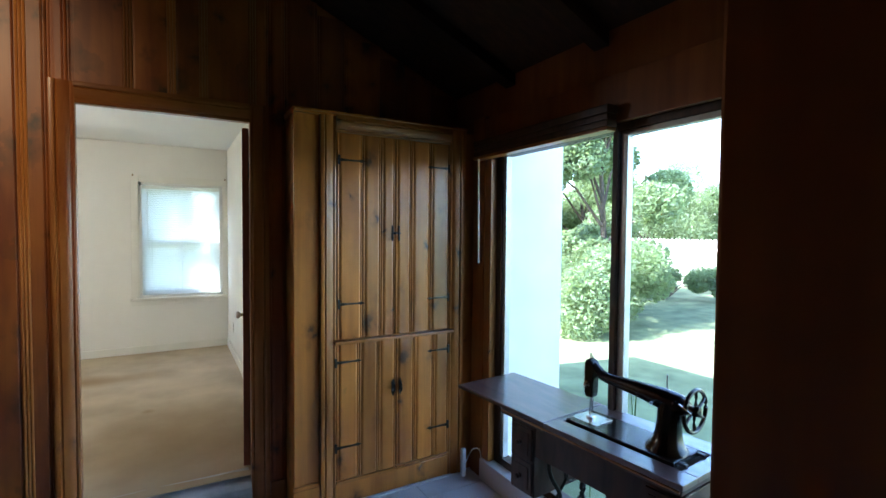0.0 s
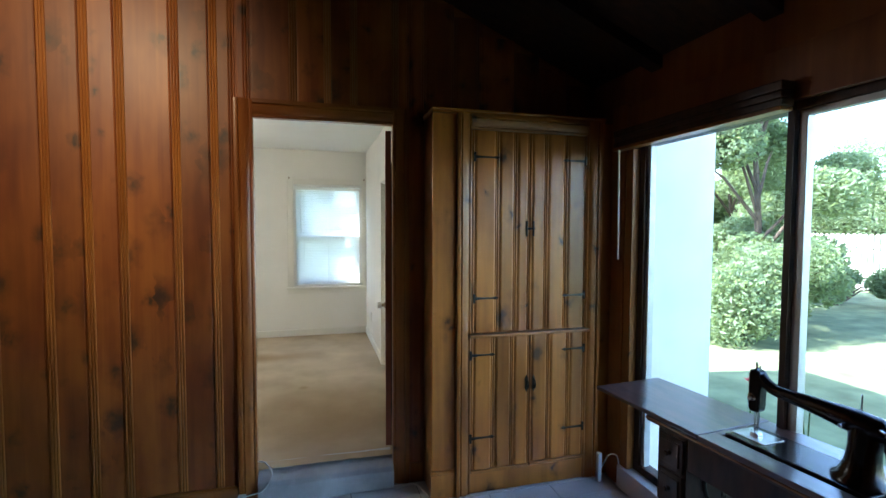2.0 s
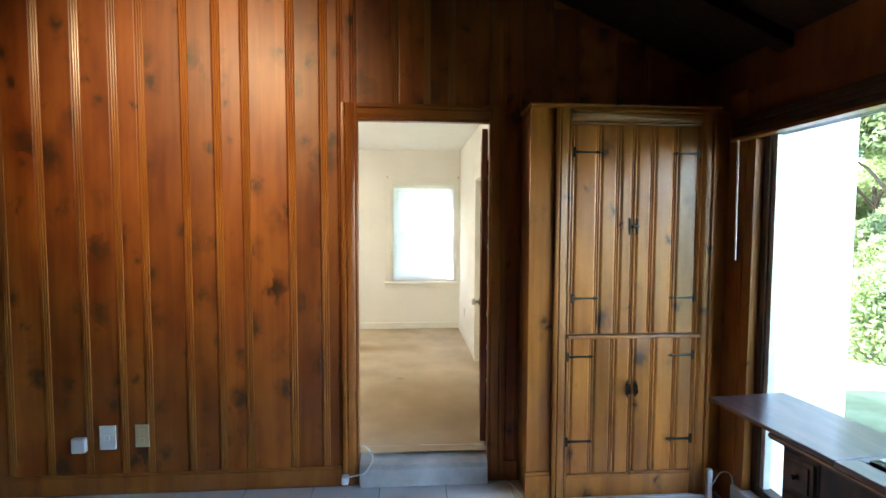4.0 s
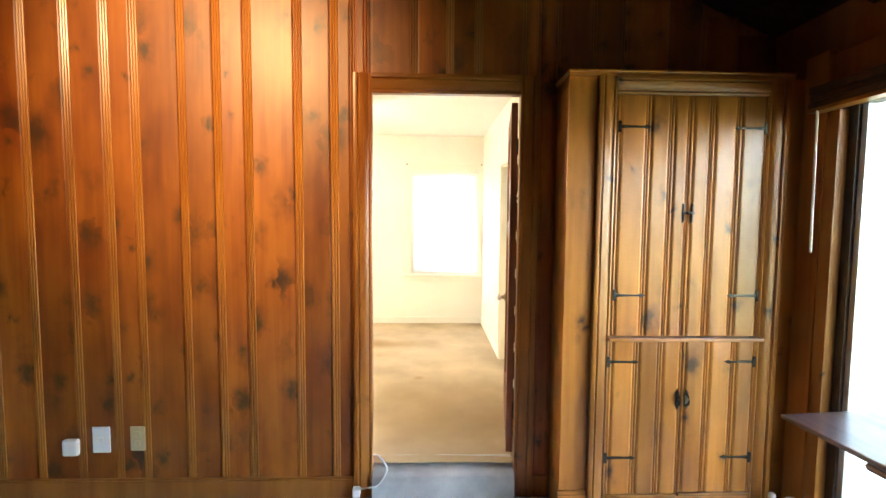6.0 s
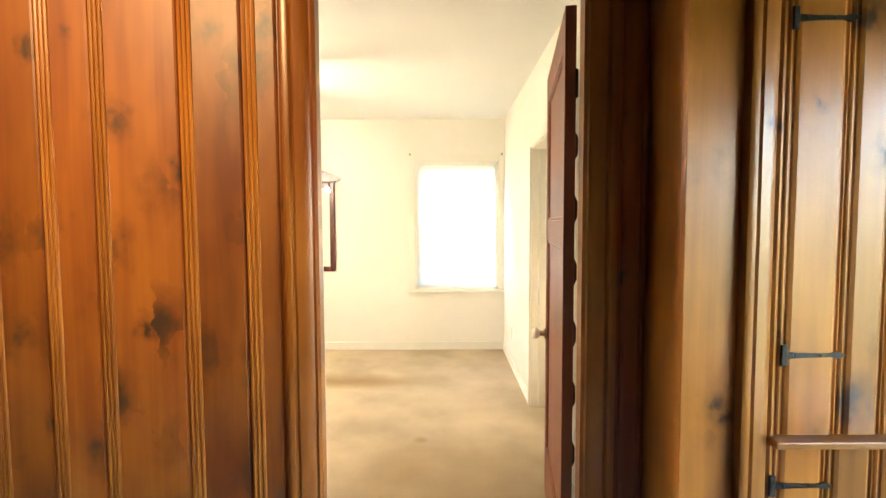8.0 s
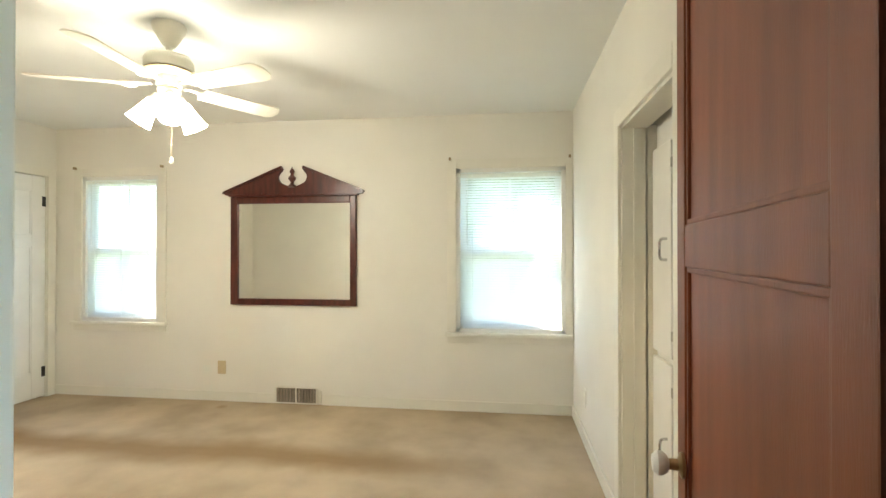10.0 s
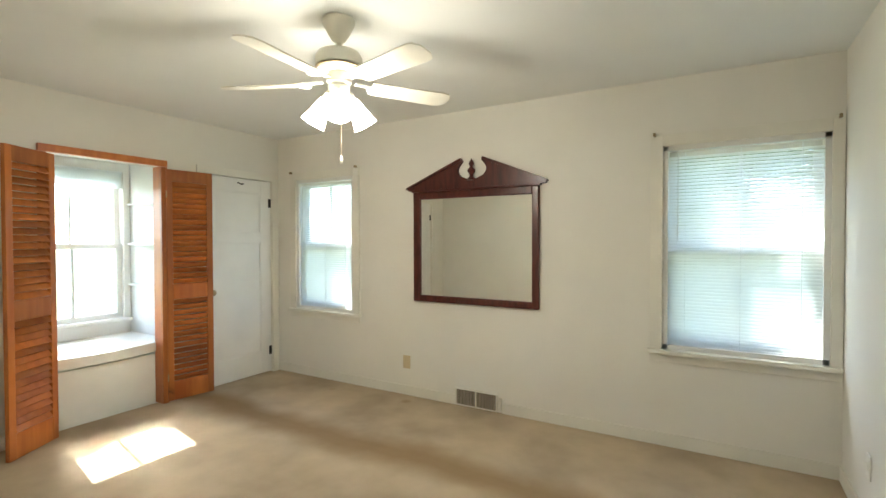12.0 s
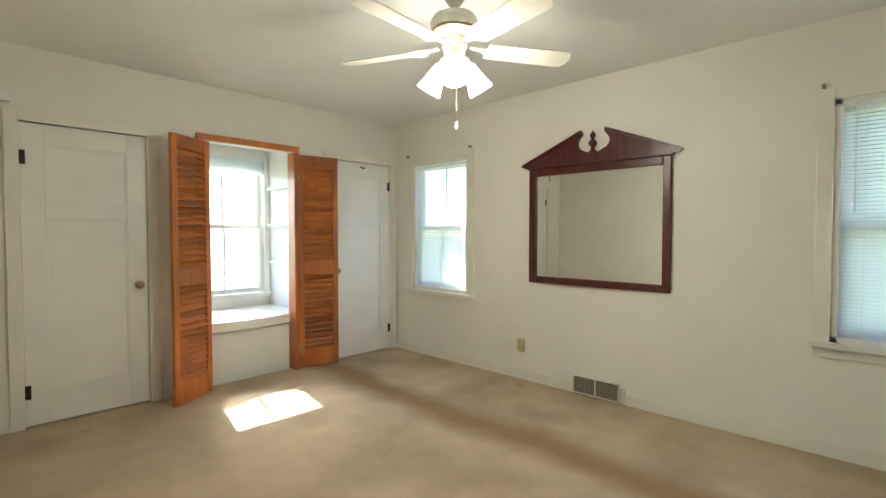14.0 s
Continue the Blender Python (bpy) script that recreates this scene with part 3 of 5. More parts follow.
rack = thing("wavy_rack", "dark wooden rack with wavy edges hanging behind the open door", "rack", leaf_at)
o = [(0.026 + 0.019 * math.sin(k * 0.49), 0.15 + 1.65 * k / 90) for k in range(91)]
part("upright", prism([(0.0005, 0.15)] + o + [(0.0005, 1.80)], 0.014, Matrix.Translation((0.24, 0, 0)) @ pose(0, 0, 0, 0, 0, -90)), MAHOGANY, rack, "wavy-edged upright")
for z in (0.42, 0.96, 1.5):
    part("peg", lathe([(0.006, 0), (0.006, 0.04), (0.009, 0.046), (0.0, 0.052)], 10, Matrix.Translation((0.254, -0.016, z)) @ pose(0, 0, 0, 0, 90)), MAHOGANY, rack, "", True)

# ---- built-in cabinet ----
CY = -0.24
cabinet = thing("built_in_cabinet", "honey knotty pine built-in cabinet with iron strap hinges", "cabinet")
part("body", boxes(((1.0, CY + 0.02, F1), (1.03, -0.006, 2.19)), ((1.0, CY + 0.03, 2.15), (XW - 0.002, -0.006, 2.19)), ((1.03, CY + 0.03, F1), (XW - 0.002, CY + 0.045, 2.15))), PINE_CAB, cabinet)
part("pilaster", box((0.995, CY - 0.004, F1), (1.135, CY + 0.02, 2.19), 0.003), PINE_CAB, cabinet)
part("plinth_block", boxes(((0.985, CY - 0.022, F1), (1.135, CY - 0.004, 0.055)), ((0.985, CY - 0.016, 0.055), (1.135, CY - 0.004, 0.075)), bevel=0.003), PINE_CAB, cabinet)
c1 = leg(0.095, 0.036, 2.19 - F1)
ob = part("casing", c1, PINE_CAB, cabinet, "", True)
ob.matrix_world = pose(1.137, CY, F1)
ob = part("casing", leg(0.10, 0.036, 2.19 - F1), PINE_CAB, cabinet, "", True)
ob.matrix_world = Matrix.Translation((2.095, CY, F1)) @ Matrix.Diagonal((-1, 1, 1, 1))
ob = part("head_casing", leg(0.09, 0.034, 0.77), PINE_CAB, cabinet, "", True)
ob.matrix_world = Matrix.Translation((1.23, CY, 2.195)) @ pose(0, 0, 0, 0, 90, 0)
part("cornice", boxes(((0.992, CY - 0.02, 2.19), (2.12, -0.006, 2.205)), ((0.988, CY - 0.03, 2.205), (2.12, -0.006, 2.217)), bevel=0.003), PINE_CAB, cabinet)
part("filler", box((2.095, CY - 0.004, F1), (XW - 0.002, CY + 0.02, 2.19)), PINE_CAB, cabinet)
part("base_rail", box((1.232, CY - 0.012, F1), (1.995, CY + 0.012, 0.035), 0.003), PINE_CAB, cabinet)
part("ledge", boxes(((1.215, CY - 0.055, 0.872), (2.01, CY, 0.892)), bevel=0.005), PINE_CAB, cabinet)
part("lower_strip", boxes(((1.232, CY - 0.028, 0.036), (1.605, CY - 0.002, 0.056)), ((1.615, CY - 0.028, 0.046), (1.995, CY - 0.002, 0.064)), bevel=0.003), PINE_CAB, cabinet)


def cab_door(x0, x1, z0, z1, splits):
    d = part("door", box((x0, CY - 0.006, z0), (x1, CY + 0.012, z1)), PINE_CAB, cabinet)
    e = [x0] + splits + [x1]
    for xa, xb in zip(e, e[1:]):
        ob = part("board", board_mesh(xb - xa - 0.0012, z0, z1, 0.014), PINE_CAB, d)
        ob.matrix_world = Matrix.Translation((xa, CY - 0.005, 0))
    return d


def strap_hinge(x, z, way, n=0.16):
    bm = box((-0.006, -0.006, -0.028), (0.010, 0.0, 0.028), 0.002)
    prism([(0.008, -0.009), (0.05, -0.006), (n * 0.75, -0.0045), (n * 0.86, -0.010), (n, 0), (n * 0.86, 0.010), (n * 0.75, 0.0045), (0.05, 0.006), (0.008, 0.009)], 0.005, Matrix.Translation((0, -0.005, 0)), bm)
    for sx in (0.03, n * 0.6):
        lathe([(0.004, 0), (0.003, 0.003), (0, 0.0035)], 8, Matrix.Translation((sx, -0.005, 0)) @ pose(0, 0, 0, 90), bm)
    ob = part("strap_hinge", bm, IRON, cabinet, "black iron strap hinge")
    ob.matrix_world = Matrix.Translation((x, CY - 0.0195, z)) @ Matrix.Diagonal((way, 1, 1, 1))


cab_door(1.235, 1.603, 0.895, 2.10, [1.392, 1.51])
cab_door(1.606, 1.993, 0.895, 2.10, [1.715, 1.85])
cab_door(1.233, 1.612, 0.058, 0.868, [1.372, 1.497])
cab_door(1.615, 1.995, 0.066, 0.868, [1.742, 1.88])
for z in (1.945, 1.105):
    strap_hinge(1.245, z, 1)
    strap_hinge(1.985, z, -1)
for z in (0.762, 0.255):
    strap_hinge(1.226, z, 1)
    strap_hinge(1.990, z, -1)
bm = boxes(((1.578, CY - 0.028, 1.475), (1.588, CY - 0.019, 1.57)), ((1.622, CY - 0.028, 1.475), (1.632, CY - 0.019, 1.57)), ((1.575, CY - 0.034, 1.517), (1.635, CY - 0.024, 1.529)), bevel=0.002)
lathe([(0.008, 0), (0.009, 0.012), (0, 0.016)], 10, Matrix.Translation((1.595, CY - 0.03, 1.523)) @ pose(0, 0, 0, 90), bm)
part("thumb_latch", bm, IRON, cabinet, "black iron H latch")
for x in (1.592, 1.640):
    bm = prism([(0, 0.055), (0.011, 0.03), (0.007, 0), (0.011, -0.03), (0, -0.055), (-0.011, -0.03), (-0.007, 0), (-0.011, 0.03)], 0.004, Matrix.Translation((x, CY - 0.024, 0.565)))
    tube([(x, CY - 0.022, 0.595), (x, CY - 0.045, 0.585), (x, CY - 0.05, 0.565), (x, CY - 0.045, 0.545), (x, CY - 0.022, 0.535)], 0.005, 8, bm)
    part("pull", bm, IRON, cabinet, "black iron pull")

# ---- picture window ----
window_1 = tagged(new("window_1"), "large picture window with a dark wooden mullion", "window", "", "structure")
WY0, WY1, WZ0, WZ1 = -2.75, -0.40, 0.03, 2.06
part("jamb_board", box((XW - 0.035, WY1 - 0.002, F1), (XW, CY - 0.03, 2.28), 0.003), PINE_TRIM, window_1)
part("edge_trim", box((XW - 0.03, WY1 - 0.07, F1 + 0.02), (XW + 0.02, WY1 - 0.004, 2.0), 0.004), PINE_CAB, window_1, "lighter pine edge strip")
part("window_frame", boxes(((XW + 0.02, WY1 - 0.115, WZ0), (XW + 0.09, WY1, WZ1)), ((XW + 0.02, WY0, WZ0), (XW + 0.09, WY0 + 0.05, WZ1)), ((XW + 0.02, WY0, WZ1 - 0.05), (XW + 0.09, WY1, WZ1)), ((XW + 0.02, WY0, WZ0), (XW + 0.09, WY1, WZ0 + 0.06)), bevel=0.003), TABLE_DARK, window_1)
part("inner_frame", boxes(((XW + 0.035, WY1 - 0.145, WZ0 + 0.06), (XW + 0.075, WY1 - 0.115, WZ1 - 0.05)), ((XW + 0.035, -1.455, WZ0 + 0.06), (XW + 0.075, -1.418, WZ1 - 0.05)), ((XW + 0.035, WY0 + 0.05, WZ1 - 0.075), (XW + 0.075, -1.45, WZ1 - 0.05)), bevel=0.002), ALU, window_1, "grey aluminium sash edge")
part("mullion", box((XW + 0.015, -1.415, WZ0), (XW + 0.085, -1.385, WZ1), 0.004), TABLE_DARK, window_1, "dark wooden mullion")
part("head_board", box((XW - 0.03, WY0, WZ1 - 0.02), (XW, WY1, WZ1 + 0.20), 0.003), PINE_DARK, window_1)
part("sill", box((XW - 0.05, WY0, F1 + 0.0), (XW + 0.02, WY1, WZ0 + 0.015), 0.004), WHITE_PAINT, window_1, "white painted sill")
for ya, yb in ((WY0 + 0.05, -1.45), (-1.38, WY1 - 0.14)):
    g = part("pane", box((XW + 0.052, ya, WZ0 + 0.055), (XW + 0.058, yb, WZ1 - 0.05)), GLASS, window_1)
    g.visible_shadow = False

headrail = thing("roller_blind_headrail", "rolled up wooden slat blind under the window head", "blind")
for z0, z1, dx in ((2.015, 2.045, 0.0), (2.047, 2.075, 0.004), (2.077, 2.115, 0.0)):
    part("rolled_fold", box((XW - 0.10 + dx, -1.45 + dx, z0), (XW - 0.032 - dx / 2, -0.37 - dx, z1), 0.006), TABLE_DARK, headrail)
part("bottom_rail", box((XW - 0.105, -1.45, 1.995), (XW - 0.04, -0.365, 2.013), 0.004), PINE_CAB, headrail, "pale wooden bottom rail")
part("wand", tube([(XW - 0.10, -0.43, 2.0), (XW - 0.10, -0.44, 1.34)], 0.006, 8), PLASTIC, headrail, "white tilt wand")

# ---- ceiling rafters ----
for y in (-0.62, -1.32, -2.02):
    bm = bmesh.new()
    for xa, xb in ((RIDGE_X, XW - 0.002), (RIDGE_X, -3.89)):
        vs = [bm.verts.new((x, yy, roof_z(x) - d)) for d in (0.07, 0.002) for x, yy in ((xa, y - 0.045), (xb, y - 0.045), (xb, y + 0.045), (xa, y + 0.045))]
        for f in ((0, 1, 2, 3), (7, 6, 5, 4), (0, 4, 5, 1), (1, 5, 6, 2), (2, 6, 7, 3), (3, 7, 4, 0)):
            bm.faces.new([vs[k] for k in f])
    structure("ceiling_beam", bm, BEAM, "dark stained sloping ceiling rafter", "beam")

# ---- sewing table; local x along its length from the leaf's end, y towards the window ----
TAB = Matrix.Translation((1.77, -0.74, 0)) @ Matrix(((0.086, 0.996, 0, 0), (-0.996, 0.086, 0, 0), (0, 0, 1, 0), (0, 0, 0, 1)))


def local(name, bm, material, parent, label="", smooth=False):
    bmesh.ops.transform(bm, matrix=TAB, verts=bm.verts[:])
    return part(name, bm, material, parent, label, smooth)


table = thing("sewing_table", "dark walnut treadle sewing table with its leaf folded out", "sewing table")
local("leaf", box((0, 0, 0.673), (0.63, 0.42, 0.692), 0.005), TABLE_WOOD, table, "folded out walnut leaf")
bm = boxes(((0.632, 0.0, 0.668), (1.26, 0.10, 0.690)), ((0.632, 0.315, 0.668), (1.26, 0.42, 0.690)), ((0.632, 0.10, 0.668), (0.66, 0.315, 0.690)), ((1.20, 0.10, 0.668), (1.26, 0.315, 0.690)), bevel=0.004)
local("tabletop", bm, TABLE_WOOD, table)
local("bed_well", box((0.655, 0.095, 0.655), (1.205, 0.32, 0.667)), TABLE_DARK, table)
local("moulding", box((0.34, 0.012, 0.640), (1.25, 0.41, 0.6665), 0.008), TABLE_DARK, table)
# thin pine-coloured bead stands in for the highlight on the front moulding
local("edge_bead", tube([(0.345, 0.010, 0.657), (1.245, 0.010, 0.657)], 0.005, 8), PINE_CAB, table, "golden bead painted in as the highlight along the table edge", True)
local("apron", boxes(((0.56, 0.03, 0.50), (1.24, 0.05, 0.640)), ((0.56, 0.37, 0.50), (1.24, 0.39, 0.640)), bevel=0.003), TABLE_DARK, table)
local("support_bar", box((0.22, 0.10, 0.652), (0.36, 0.14, 0.672), 0.003), TABLE_DARK, table)
for x0 in (0.40, 1.10):
    dr = local("drawer_case", box((x0, 0.03, 0.30), (x0 + 0.155, 0.39, 0.640), 0.004), TABLE_DARK, table)
    for z0 in (0.315, 0.475):
        f = local("drawer_front", boxes(((x0 + 0.012, 0.018, z0), (x0 + 0.143, 0.030, z0 + 0.145)), ((x0 + 0.028, 0.012, z0 + 0.02), (x0 + 0.127, 0.02, z0 + 0.125)), bevel=0.003), TABLE_DARK, dr)
        bm = lathe([(0.012, 0), (0.014, 0.004), (0.006, 0.010), (0.013, 0.018), (0.009, 0.026), (0, 0.027)], 14, Matrix.Translation((x0 + 0.078, 0.012, z0 + 0.073)) @ pose(0, 0, 0, 90))
        bmesh.ops.transform(bm, matrix=TAB, verts=bm.verts[:])
        part("knob", bm, TABLE_DARK, dr, "turned wooden knob", True)


def iron_side(x):
    bm = bmesh.new()
    for ya, yb in ((0.06, 0.02), (0.36, 0.40)):
        tube(smoothpath([(x, ya, 0.63), (x, ya, 0.45), (x, (ya + 0.21) / 2, 0.30), (x, ya, 0.14), (x, yb, F1 + 0.012)]), 0.011, 8, bm)
    for z in (0.60, 0.22, 0.06):
        tube([(x, 0.06, z), (x, 0.36, z)], 0.010, 8, bm)
    for s in (-1, 1):
        tube(smoothpath([(x, 0.21, 0.58), (x, 0.21 + s * 0.09, 0.50), (x, 0.21 + s * 0.03, 0.40), (x, 0.21 + s * 0.10, 0.30), (x, 0.21, 0.23)]), 0.007, 8, bm)
    c = [(x, 0.21 + 0.045 * math.cos(k * math.pi / 8), 0.41 + 0.045 * math.sin(k * math.pi / 8)) for k in range(16)]
    tube(c, 0.006, 6, bm, True)
    return local("iron_leg", bm, IRON, table, "black cast iron treadle leg", True)


iron_side(0.62)
iron_side(1.19)
bm = bmesh.new()
for s in (-1, 1):
    tube(smoothpath([(0.62, 0.36, 0.10), (0.905 + s * 0.05, 0.36, 0.30), (1.19, 0.36, 0.12)]), 0.008, 8, bm)
    tube(smoothpath([(0.62, 0.36, 0.55), (0.80, 0.36, 0.40 + s * 0.08), (0.905, 0.36, 0.34), (1.01, 0.36, 0.40 + s * 0.08), (1.19, 0.36, 0.55)]), 0.008, 8, bm)
local("iron_brace", bm, IRON, table, "black cast iron scrolled brace", True)
bm = bmesh.new()
for k in range(9):
    tube([(0.76 + k * 0.036, 0.10, 0.05), (0.76 + k * 0.036, 0.32, 0.09)], 0.006, 6, bm)
bm_box(bm, (0.745, 0.09, 0.043), (1.065, 0.108, 0.062), 0.003)
bm_box(bm, (0.745, 0.312, 0.083), (1.065, 0.33, 0.10), 0.003)
tube([(0.62, 0.21, 0.07), (1.19, 0.21, 0.07)], 0.008, 8, bm)
local("treadle", bm, IRON, table, "black cast iron foot treadle")
ring = [(1.165, 0.25 + 0.15 * math.cos(k * math.pi / 14), 0.33 + 0.15 * math.sin(k * math.pi / 14)) for k in range(28)]
bm = tube(ring, 0.010, 8, None, True)
for k in range(5):
    a = k * 2 * math.pi / 5
    tube([(1.165, 0.25, 0.33), (1.165, 0.25 + 0.15 * math.cos(a), 0.33 + 0.15 * math.sin(a))], 0.007, 6, bm)
local("drive_wheel", bm, IRON, table, "black iron drive wheel", True)

machine = thing("sewing_machine", "antique black sewing machine head on the table", "sewing machine")
MZ = 0.694
local("bed_plate", box((0.662, 0.115, MZ - 0.018), (1.165, 0.30, MZ + 0.004), 0.004), BLACK, machine, "polished black bed plate")
local("slide_plate", boxes(((0.665, 0.15, MZ + 0.0045), (0.80, 0.265, MZ + 0.007)), bevel=0.001), STEEL, machine, "steel slide plate")
# arm: a flowing body from pillar to head
bm = bmesh.new()
secs = [((1.085, 0.205, MZ + 0.003), 0.082, 0.078), ((1.085, 0.205, MZ + 0.014), 0.080, 0.075), ((1.087, 0.205, MZ + 0.028), 0.062, 0.060), ((1.090, 0.205, MZ + 0.07), 0.050, 0.050), ((1.094, 0.205, MZ + 0.12), 0.046, 0.046), ((1.098, 0.205, MZ + 0.16), 0.050, 0.047), ((1.10, 0.205, MZ + 0.19), 0.048, 0.045)]
rings = []
for (x, y, z), rx, ry in secs:
    rings.append([bm.verts.new((x + rx * math.cos(k * math.pi / 10), y + ry * math.sin(k * math.pi / 10), z)) for k in range(20)])
for a, c in zip(rings, rings[1:]):
    for k in range(20):
        bm.faces.new((a[k], a[(k + 1) % 20], c[(k + 1) % 20], c[k]))
bm.faces.new(rings[0][::-1])
bm.faces.new(rings[-1])
line = smoothpath([(1.165, 0.205, MZ + 0.185), (1.13, 0.205, MZ + 0.188), (1.06, 0.205, MZ + 0.196), (0.97, 0.205, MZ + 0.203), (0.88, 0.205, MZ + 0.207), (0.80, 0.205, MZ + 0.212), (0.762, 0.205, MZ + 0.228), (0.738, 0.205, MZ + 0.250)], 6)
fat = np.interp(range(len(line)), (0, 6, 12, 18, 24, 30, 36, 42), (0.026, 0.044, 0.042, 0.033, 0.026, 0.022, 0.023, 0.022))
tube(line, [float(r) for r in fat], 16, bm)
local("arm", bm, BLACK, machine, "curved black arm", True)
bm = prism([(0.706, MZ + 0.105), (0.744, MZ + 0.105), (0.750, MZ + 0.13), (0.752, MZ + 0.20), (0.764, MZ + 0.232), (0.752, MZ + 0.262), (0.735, MZ + 0.276), (0.712, MZ + 0.276), (0.704, MZ + 0.262)], 0.046, Matrix.Translation((0, 0.182, 0)))
bmesh.ops.bevel(bm, geom=bm.edges[:], offset=0.006, segments=2, affect="EDGES")
local("head", bm, BLACK, machine, "", True)
local("face_plate", box((0.7005, 0.188, MZ + 0.115), (0.7045, 0.222, MZ + 0.258), 0.0015), STEEL, machine, "steel face plate")
bm = tube([(0.722, 0.205, MZ + 0.30), (0.722, 0.205, MZ + 0.02)], 0.0045, 8)
tube([(0.735, 0.205, MZ + 0.29), (0.735, 0.205, MZ + 0.03)], 0.004, 8, bm)
bm_box(bm, (0.712, 0.19, MZ + 0.008), (0.745, 0.22, MZ + 0.018), 0.002)
local("needle_bar", bm, STEEL, machine, "steel needle bar and presser foot", True)
local("tension_knob", lathe([(0.012, 0), (0.016, 0.006), (0.008, 0.012), (0.010, 0.02), (0, 0.021)], 12, Matrix.Translation((0.725, 0.182, MZ + 0.165)) @ pose(0, 0, 0, 90)), STEEL, machine, "", True)
ring = [(1.19, 0.205 + 0.078 * math.cos(k * math.pi / 14), MZ + 0.185 + 0.078 * math.sin(k * math.pi / 14)) for k in range(28)]
bm = tube(ring, 0.008, 10, None, True)
for k in range(6):
    a = k * math.pi / 3 + 0.3
    p = [(1.19, 0.205 + r * math.cos(a + 4 * (r - 0.02)), MZ + 0.185 + r * math.sin(a + 4 * (r - 0.02))) for r in (0.012, 0.03, 0.05, 0.072)]
    tube(p, 0.0065, 6, bm)
lathe([(0.018, -0.02), (0.022, 0), (0.018, 0.018), (0.0, 0.022)], 14, Matrix.Translation((1.19, 0.205, MZ + 0.185)) @ pose(0, 0, 0, 0, 90), bm)
local("hand_wheel", bm, BLACK, machine, "spoked black hand wheel", True)
bm = tube([(1.165, 0.14, MZ + 0.215), (1.225, 0.11, MZ + 0.205)], 0.0035, 6)
local("bobbin_winder", bm, STEEL, machine, "steel bobbin winder", True)
local("spool_pin", tube([(1.08, 0.205, MZ + 0.23), (1.08, 0.205, MZ + 0.29)], 0.003, 6), STEEL, machine, "steel spool pin", True)
local("thread_guide", tube([(1.06, 0.17, MZ + 0.19), (1.06, 0.13, MZ + 0.19)], 0.007, 8), STEEL, machine, "", True)
for yy in (0.13, 0.265):
    local("bed_hinge", box((1.166, yy, MZ - 0.004), (1.20, yy + 0.02, MZ + 0.006), 0.003), IRON, machine)

# ---- small things in the panelled room ----
def wall_plate(name, x0, x1, z0, z1, material, label, slots):
    t = thing(name, label, "wall plate")
    part("plate", box((x0, -0.026, z0), (x1, -0.0165, z1), 0.003), material, t)
    for k in slots:
        zc = z0 + (z1 - z0) * k
        xc = (x0 + x1) / 2
        part("socket", boxes(((xc - 0.014, -0.0285, zc - 0.016), (xc + 0.014, -0.0255, zc + 0.016)), bevel=0.003), material, t)
    return t


wall_plate("blank_plate", -1.53, -1.437, 0.180, 0.325, PLASTIC, "white double switch plate on the pine wall", (0.5,))
wall_plate("outlet", -1.326, -1.247, 0.190, 0.326, BEIGE, "beige double outlet on the pine wall", (0.3, 0.7))
plug = thing("plug_adapter", "small white plug-in adapter on the pine wall", "adapter")
part("body", box((-1.677, -0.055, 0.172), (-1.598, -0.017, 0.262), 0.012), PLASTIC, plug)
cord = thing("charger_cord", "white cord with a plug hanging by the door casing", "cord")
part("cable", tube(smoothpath([(0.005, -0.045, 0.17), (0.045, -0.06, 0.165), (0.085, -0.075, 0.10), (0.04, -0.09, 0.02), (-0.03, -0.08, -0.005), (-0.075, -0.07, -0.02), (-0.085, -0.06, -0.035)]), 0.0045, 8), PLASTIC, cord, "", True)
part("plug", box((-0.105, -0.085, -0.059), (-0.062, -0.04, -0.012), 0.008), PLASTIC, cord, "white plug")
floor_cord = thing("power_cord", "white cord lying along the cabinet base", "cord")
part("cable", tube(smoothpath([(0.80, -0.09, F1 + 0.006), (0.92, -0.06, F1 + 0.006), (0.975, -0.20, F1 + 0.006), (1.01, -0.30, F1 + 0.006), (1.3, -0.285, F1 + 0.006), (1.7, -0.29, F1 + 0.006), (2.0, -0.285, F1 + 0.006), (2.09, -0.32, F1 + 0.006)]), 0.005, 8), PLASTIC, floor_cord, "", True)
fresh = thing("night_light", "slim white plastic device on the floor by the cabinet", "night light")
part("body", box((2.055, -0.345, F1 + 0.002), (2.085, -0.315, 0.10), 0.010), PLASTIC, fresh)
part("cord", tube(smoothpath([(2.09, -0.33, 0.0), (2.12, -0.36, 0.09), (2.15, -0.40, 0.10), (2.155, -0.42, 0.03)]), 0.004, 8), PLASTIC, fresh, "", True)
bb = tagged(new("baseboard"), "varnished pine baseboard", "baseboard", "", "structure")
part("board", boxes(((-3.9, -0.030, F1), (-0.105, -0.0165, 0.015)), ((-3.9, -0.024, 0.015), (-0.105, -0.0165, 0.03)), bevel=0.003), PINE_TRIM, bb)
part("board", box((0.905, -0.030, F1), (0.99, -0.0165, 0.03), 0.003), PINE_TRIM, bb)

